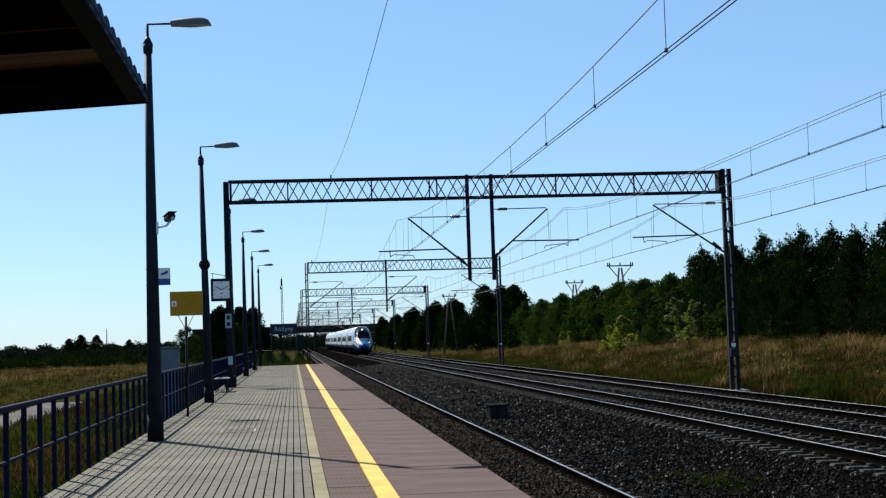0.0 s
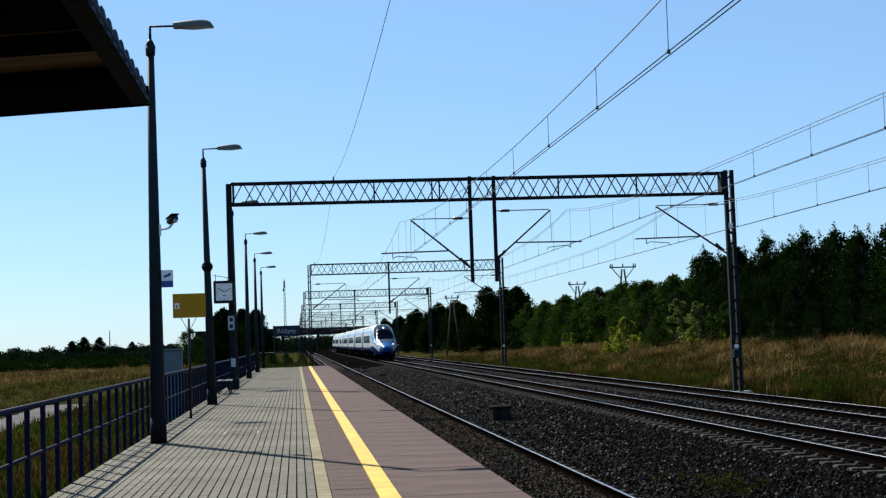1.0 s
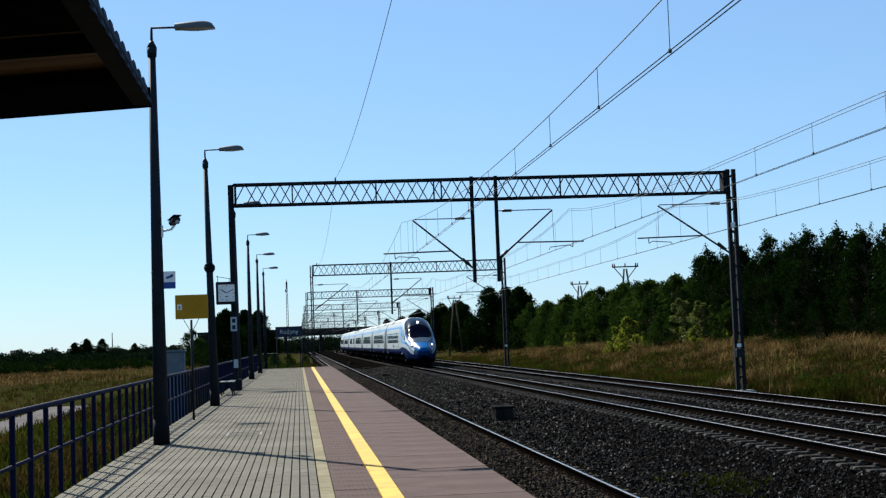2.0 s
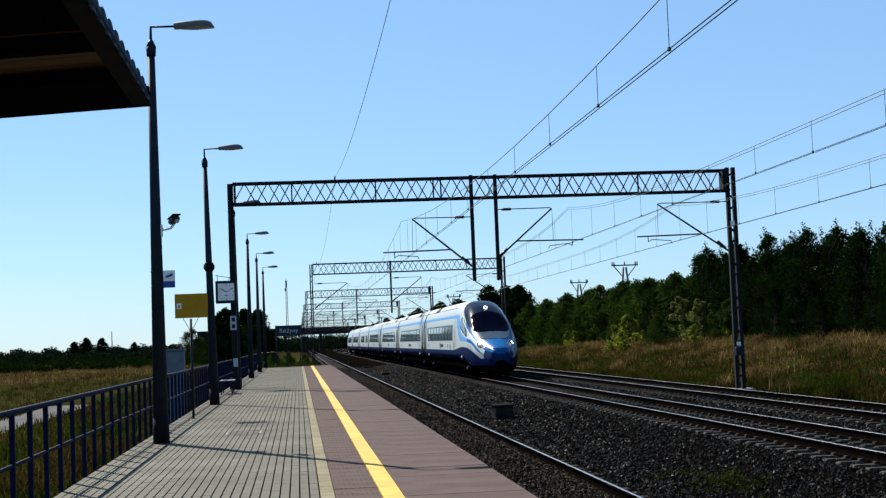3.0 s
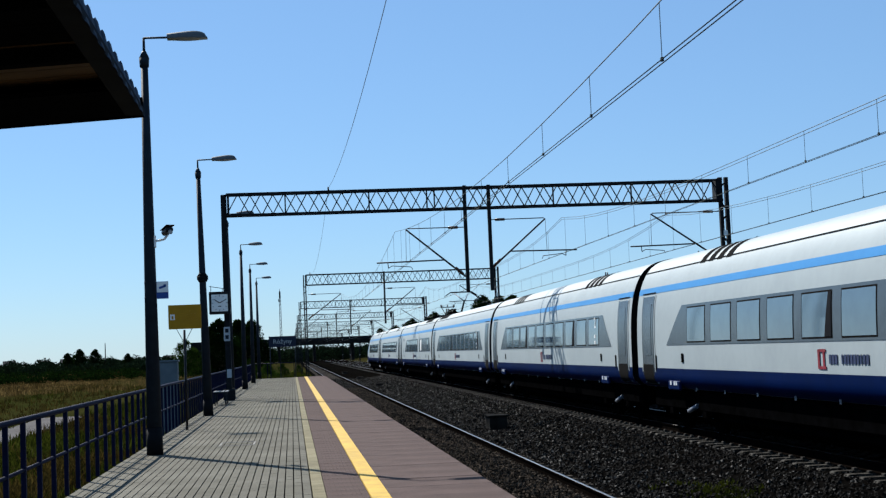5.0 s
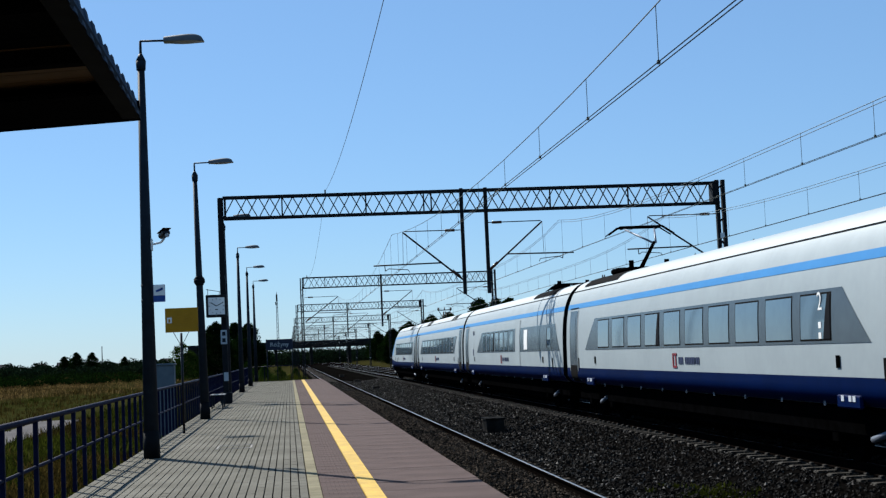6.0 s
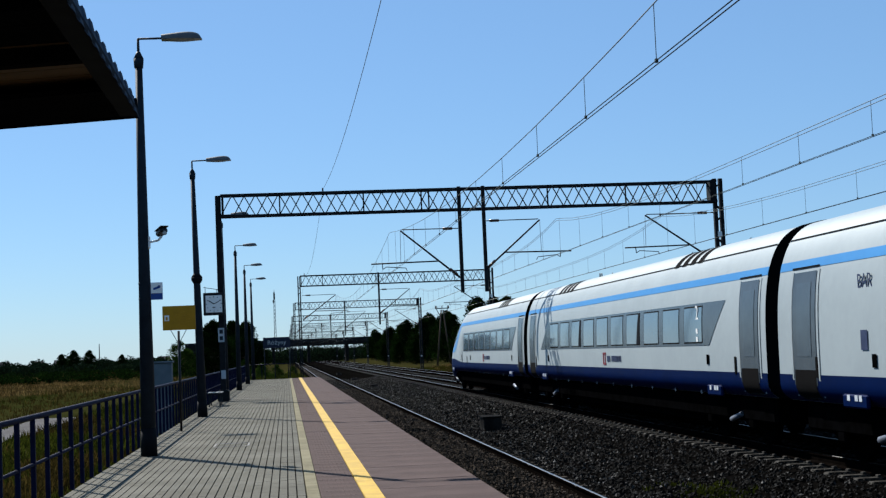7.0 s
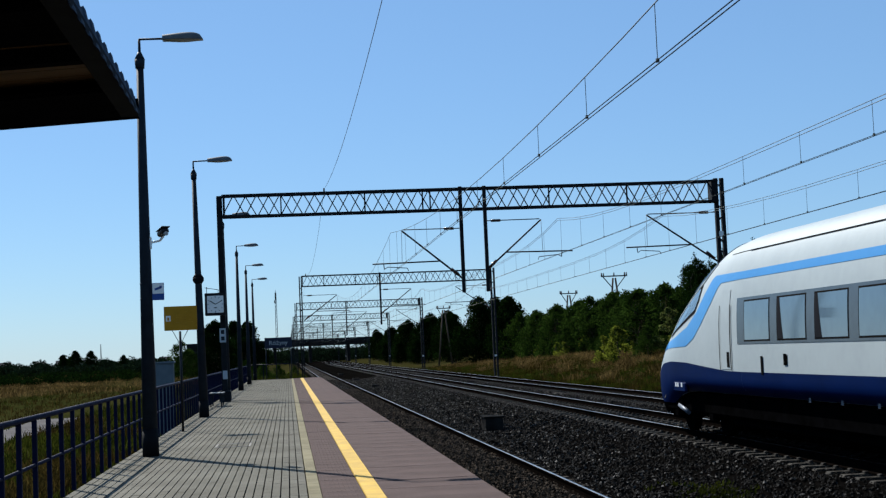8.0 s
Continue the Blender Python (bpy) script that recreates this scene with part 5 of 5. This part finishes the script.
rnd = random.Random(11)
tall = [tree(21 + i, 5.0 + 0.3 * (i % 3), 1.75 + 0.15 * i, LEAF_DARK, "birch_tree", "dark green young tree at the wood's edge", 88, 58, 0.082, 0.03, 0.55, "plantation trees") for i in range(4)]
shrub = [tree(41 + i, 4.7, 2.35, LEAF_MID, "small_tree", "dense mid-green self-sown tree beside the line", 76, 62, 0.105, 0.03, 0.22, "lineside trees") for i in range(3)]
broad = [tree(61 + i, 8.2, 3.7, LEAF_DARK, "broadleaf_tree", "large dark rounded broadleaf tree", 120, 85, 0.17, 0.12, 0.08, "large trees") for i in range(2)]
bush_light = tree(81, 2.6, 1.15, LEAF_LIGHT, "bush", "yellow-green bush in front of the wood", 24, 70, 0.10, 0.02, 0.3, "bushes")
bush_grey = tree(82, 3.2, 1.3, LEAF_GREY, "bush", "grey-green willow bush on the verge", 26, 75, 0.10, 0.02, 0.3, "bushes")

# plantation on the bank, front rows first
spots = []
for row, x in enumerate((29.2, 31.6)):
    y = 52.0 + row * 0.7
    while y < x / 0.287:
        spots.append((x + rnd.uniform(-0.6, 0.6), y, rnd.uniform(0, 360), rnd.uniform(0.90, 1.12) * (1.07 if y > 86 else 1.0)))
        y += rnd.uniform(1.5, 2.4)
for k, (x, y, a, s) in enumerate(spots):
    if k < 4:
        first(tall[k], x, y)
    else:
        place(tall[k % 4], x, y, a, s)
# lower trees further along
spots = []
for row, x in enumerate((27.2, 30.0)):
    y = 104 + row * 2
    while y < 172:
        spots.append((x + rnd.uniform(-1, 1), y, rnd.uniform(0, 360), rnd.uniform(0.78, 1.12)))
        y += rnd.uniform(2.2, 3.6)
for k, (x, y, a, s) in enumerate(spots):
    if k < 3:
        first(shrub[k], x, y)
    else:
        place(shrub[k % 3], x, y, a, s)
# undergrowth along the foot of the plantation
for k in range(46):
    y = 56 + k * 2.1 + rnd.uniform(-0.5, 0.5)
    src = (shrub[0], bush_grey, shrub[1], bush_light)[(0, 2, 0, 1, 2, 3, 0)[k % 7]] if y > 88 else (tall[0], tall[1], tall[3])[k % 3]
    k0 = 0.42 if src in shrub else 0.75
    place(src, 27.0 + rnd.uniform(-0.7, 0.9), y, rnd.uniform(0, 360), k0 * rnd.uniform(0.7, 1.1) if src not in tall else rnd.uniform(0.4, 0.6))
first(bush_light, 23.6, 101)
first(bush_grey, 26.0, 95.5)
place(bush_light, 23.2, 103.5, 70, 0.8)
place(bush_grey, 26.3, 92, 40, 0.9)
place(bush_light, 26.6, 86, 140, 0.7)
for k in range(26):
    y = 84 + k * 2.6 + rnd.uniform(-1, 1)
    place((bush_light, shrub[1], bush_light, shrub[k % 3])[k % 4], 25.6 + rnd.uniform(-1.2, 1.2), y, rnd.uniform(0, 360), rnd.uniform(0.3, 0.7) * (0.6 if k % 4 == 3 else 1.0))
# large trees past the second gantry and on towards the bridge
place(broad[0], 26.0, 166, 40, 0.9)
first(broad[1], 24.0, 178)
first(broad[0], 27.5, 186)
for x, y, s in ((31, 196, 0.75), (24, 206, 0.85), (25, 222, 0.95), (23, 240, 0.9), (25.5, 254, 1.0), (23, 272, 0.95), (24, 292, 0.95), (23, 315, 0.9),
                (24, 340, 0.9), (23, 370, 0.95), (25, 400, 0.95), (21, 232, 0.5), (20.5, 262, 0.5), (20.5, 300, 0.5)):
    place(broad[rnd.randrange(2)], x, y, rnd.uniform(0, 360), s)
# trees on the field side
for x, y, s in ((-9.9, 200, 0.92), (-5.6, 206, 0.9), (-7.8, 214, 0.95), (-11.5, 218, 0.7)):
    place(broad[rnd.randrange(2)], x, y, rnd.uniform(0, 360), s)
place(shrub[0], -14.6, 200, 30, 1.05)
place(shrub[1], -13.6, 205, 80, 0.8)
for k in range(14):
    place((bush_light, shrub[k % 3], bush_grey)[k % 3], -5.8 + 0.5 * k + rnd.uniform(-0.4, 0.4), 132 + rnd.uniform(0, 46), rnd.uniform(0, 360), rnd.uniform(0.28, 0.45))
place(shrub[2], -2.6, 150, 80, 0.45)
place(shrub[1], -4.4, 152, 10, 0.45)

# distant hedges and woods over the fields
far = Mesh()


for k in range(620):
    d = rnd.choice((330, 400, 470, 560, 680))
    x = -d * rnd.uniform(0.03, 0.34)
    hgt = rnd.uniform(2.1, 3.5) * (d / 480)
    if rnd.random() < 0.05:
        hgt *= 1.7
    c, r = (x, d + rnd.uniform(-12, 12), -0.9 + hgt * 0.45), hgt * rnd.uniform(0.55, 0.8)
    leaves(rnd, c, r * 1.04, int(300 * (r * 330 / d / 2.2) ** 2), 0.30 * d / 330, far, 0.74)
for k in range(260):
    d = rnd.uniform(475, 620)
    hgt = rnd.uniform(3.5, 6.0)
    c, r = (rnd.uniform(-0.04, 0.10) * d, d, -0.9 + hgt * 0.45), hgt * rnd.uniform(0.6, 0.85)
    leaves(rnd, c, r * 1.04, 240, 0.42, far, 0.77)
solid("far_woods", far, LEAF_FAR, "distant dark green hedges and copses across the fields", "woods", "stuff")
for x, y, s in ((-65, 450, 0.82), (-61, 455, 0.8), (-69, 452, 0.7), (-51, 455, 0.6), (-25, 430, 0.4)):
    place(broad[rnd.randrange(2)], x, y, rnd.uniform(0, 360), s)


# low scrub at the near edge of the fields
scrub = Mesh()
for k in range(330):
    d = rnd.uniform(195, 250)
    hgt = rnd.uniform(0.8, 2.0)
    leaves(rnd, (-d * rnd.uniform(0.045, 0.36), d, -0.95 + hgt * 0.45), hgt * rnd.uniform(0.7, 1.1), 90, 0.17, scrub, 0.65)
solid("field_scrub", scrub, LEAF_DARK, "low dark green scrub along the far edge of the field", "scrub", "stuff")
# weeds among the verge grass
for mat_, label_, seed_ in ((LEAF_MID, "low dark green weeds on the verge", 0), (DRY_GRASS, "clumps of withered brown weeds on the verge", 4), (STRAW, "clumps of bleached seed heads on the verge", 8)):
    weeds = Mesh()
    for k in range(210):
        y = 46 + 110 * rnd.random() ** 1.4
        x = rnd.uniform(17.6 if seed_ == 0 else 19.5, 28)
        if noise.noise((x * 0.35, y * 0.2, 30 + seed_)) < -0.12:
            continue
        r = rnd.uniform(0.22, 0.55)
        leaves(rnd, (x, y, height(x, y) + r * 0.5), r, 80, 0.05, weeds, 0.75)
    solid("verge_weeds", weeds, mat_, label_, "weeds", "stuff")


# grasses
def tuft(m, c, n, h, spread, rnd_):
    for _ in range(n):
        a = rnd_.uniform(0, 6.28)
        d = Vector((math.cos(a), math.sin(a), 0))
        w = Vector((-d.y, d.x, 0)) * (0.006 + 0.010 * rnd_.random())
        b = Vector(c) + Vector((rnd_.uniform(-spread, spread), rnd_.uniform(-spread, spread), 0))
        hh = h * rnd_.uniform(0.5, 1.15)
        lean = d * hh * rnd_.uniform(0.2, 1.0)
        m.add([b - w * 2, b + w * 2, b + lean * 0.4 + Vector((0, 0, hh * 0.65)) + w, b + lean * 0.4 + Vector((0, 0, hh * 0.65)) - w, b + lean + Vector((0, 0, hh))],
              [(0, 1, 2, 3), (3, 2, 4)])


dry, green, straw = Mesh(), Mesh(), Mesh()
for k in range(15000):
    y = 40 + 150 * rnd.random() ** 1.5
    x = 16.9 + 12 * rnd.random()
    clump = noise.noise((x * 0.55, y * 0.28, 9))
    patch = clump + 0.09 * (x - 20.0) + 0.5 * (rnd.random() - 0.5)
    z = height(x, y)
    if patch > 0.35:
        tuft(straw, (x, y, z - 0.02), 9, 0.25 + 0.5 * max(0.0, clump) + rnd.uniform(0, 0.25), 0.22, rnd)
    elif patch > 0.0:
        tuft(dry, (x, y, z - 0.02), 9, rnd.uniform(0.2, 0.45) + 0.3 * max(0.0, clump), 0.3, rnd)
    else:
        tuft(green, (x, y, z - 0.02), 8, rnd.uniform(0.15, 0.42), 0.28, rnd)
for k in range(12000):
    y = 12 + 130 * rnd.random() ** 1.4
    x = -3.3 - 11 * rnd.random() ** 1.2 * (0.4 + y / 90)
    if abs(x + 10.2 - 0.3 * math.sin(y * 0.05)) < 0.95 or (x < -11.2 and rnd.random() < 0.75):
        continue
    z = height(x, y)
    tuft(green if noise.noise((x * 0.3, y * 0.15, 2)) > (-0.2 if x > -9.5 else 0.25) else dry, (x, y, z - 0.02), 7, rnd.uniform(0.14, 0.42), 0.24, rnd)
for k in range(2600):
    y = 118 + 75 * rnd.random()
    x = -y * rnd.uniform(0.06, 0.36)
    tuft(straw if noise.noise((x * 0.2, y * 0.1, 40)) > -0.1 else dry, (x, y, height(x, y) - 0.02), 6, rnd.uniform(0.25, 0.5), 0.4, rnd)
for k in range(80):
    c = (rnd.gauss(6.75, 0.28), rnd.gauss(22.6, 0.8))
    tuft(green, (c[0], c[1], bed(c[0])), 6, 0.10, 0.1, rnd)
for k in range(1600):
    y = rnd.uniform(99, 175)
    tuft(green, (rnd.uniform(-6, 1.6), y, -1.24), 8, 0.8, 0.3, rnd)
solid("straw_grass", straw, STRAW, "bleached straw-coloured grass heads on the verge", "grass", "stuff")
solid("dry_grass", dry, DRY_GRASS, "tall dry straw-coloured grass on the verge", "grass", "stuff")
solid("green_grass", green, GREEN_GRASS, "short green grass and weeds", "grass", "stuff")

# ---- distance ----


def a_frame_pole(x, y, top, w):
    o = thing("power_pole", "dark timber A-frame power pole above the trees", "power pole", x, y, height(x, y), group="power poles")
    h = top - height(x, y)
    for s in (-1, 1):
        part("leg", Mesh().tube((s * 0.95, 0, -0.3), (s * 0.12, 0, h - 0.3), 0.13, 0.09, 8), BARK, o)
        part("strut", Mesh().bar((s * 0.2, 0, h - 1.3), (s * w * 0.42, 0, h - 0.15), 0.08, 0.08), STEEL, o)
    part("crossarm", Mesh().box((0, 0, h - 0.1), (w, 0.12, 0.12), 0.02), STEEL, o)
    for dx in (-0.47, -0.4, 0, 0.4, 0.47):
        part("insulator", Mesh().tube((dx * w, 0, h - 0.05), (dx * w, 0, h + 0.25), 0.07, 0.05, 6), INSULATOR, o)


a_frame_pole(32.7, 140, 8.2, 2.7)
a_frame_pole(34.0, 170, 7.7, 2.2)
a_frame_pole(20.9, 190, 7.1, 1.9)


def radio_mast():
    o = thing("radio_mast", "thin distant lattice radio mast", "mast", -5.7, 800, -1)
    m = Mesh()
    for s in (-0.6, 0.6):
        m.bar((s, 0, 0), (s * 0.5, 0, 38), 0.28, 0.28)
    for i in range(18):
        m.bar((-0.6 + i * 0.015, 0, i * 2.1), (0.6 - i * 0.015, 0, i * 2.1 + 2.1), 0.15, 0.15)
    part("lattice", m, STEEL, o)
    part("aerial", Mesh().tube((0, 0, 34), (0, 0, 39.5), 0.3, 0.1, 6).box((-0.5, 0, 33), (0.8, 0.8, 1.6), 0.1), STEEL, o)


def road_bridge():
    o = thing("road_bridge", "distant concrete road bridge over the railway, coloured dark for its shaded side", "bridge", 0, 452, 0)
    part("deck", Mesh().box((14, 0, 5.0), (90, 9, 1.3), 0.1), SHADED_CONCRETE, o)
    part("parapet", Mesh().box((14, -4.6, 6.1), (90, 0.2, 0.9), 0.03), STEEL, o)
    for x in (-4, 7, 19, 30):
        part("pier", Mesh().box((x, 0, 1.8), (0.9, 7, 5.4), 0.1), SHADED_CONCRETE, o)
    for x in (-24, 52):
        part("abutment", Mesh().box((x, 0, 1.6), (18, 14, 5.4), 0.8), SHADED_CONCRETE, o)


def far_house(x, y, w, h, rz):
    o = thing("house", "small pale distant house with a reddish roof", "house", x, y, -0.95, rz, group="distant houses")
    part("wall", Mesh().box((0, 0, h / 2), (w, w * 0.8, h), 0.05), WALL_FAR, o)
    r = Mesh()
    a, b = w * 0.55, w * 0.45
    r.add([(-a, -b, h), (a, -b, h), (a, b, h), (-a, b, h), (-a, 0, h + w * 0.35), (a, 0, h + w * 0.35)], [(0, 1, 5, 4), (3, 4, 5, 2), (0, 4, 3), (1, 2, 5), (0, 3, 2, 1)])
    part("roof", r, ROOF_FAR, o)
    for dx in (-0.28, 0.28):
        part("window", Mesh().box((dx * w, -w * 0.4 - 0.02, h * 0.55), (w * 0.14, 0.06, h * 0.3)), T_SCREEN, o)


radio_mast()
road_bridge()
for x, y, w, h, rz in ((-134, 700, 5.5, 3.2, 10), (-121, 720, 5, 3.0, -20), (-112, 730, 5.5, 3.2, 5), (-98, 720, 5, 3.2, 30), (-62, 740, 5.5, 3.0, 0)):
    far_house(x, y, w, h, rz)


def signal_post(x, y, h):
    o = thing("thin_mast", "thin distant pole above the far trees", "mast", x, y, -0.95)
    part("pole", Mesh().tube((0, 0, 0), (0, 0, h), 0.22, 0.12, 6), STEEL, o)


signal_post(-57.5, 452, 8.6)
signal_post(-45.5, 470, 8.8)

motions()
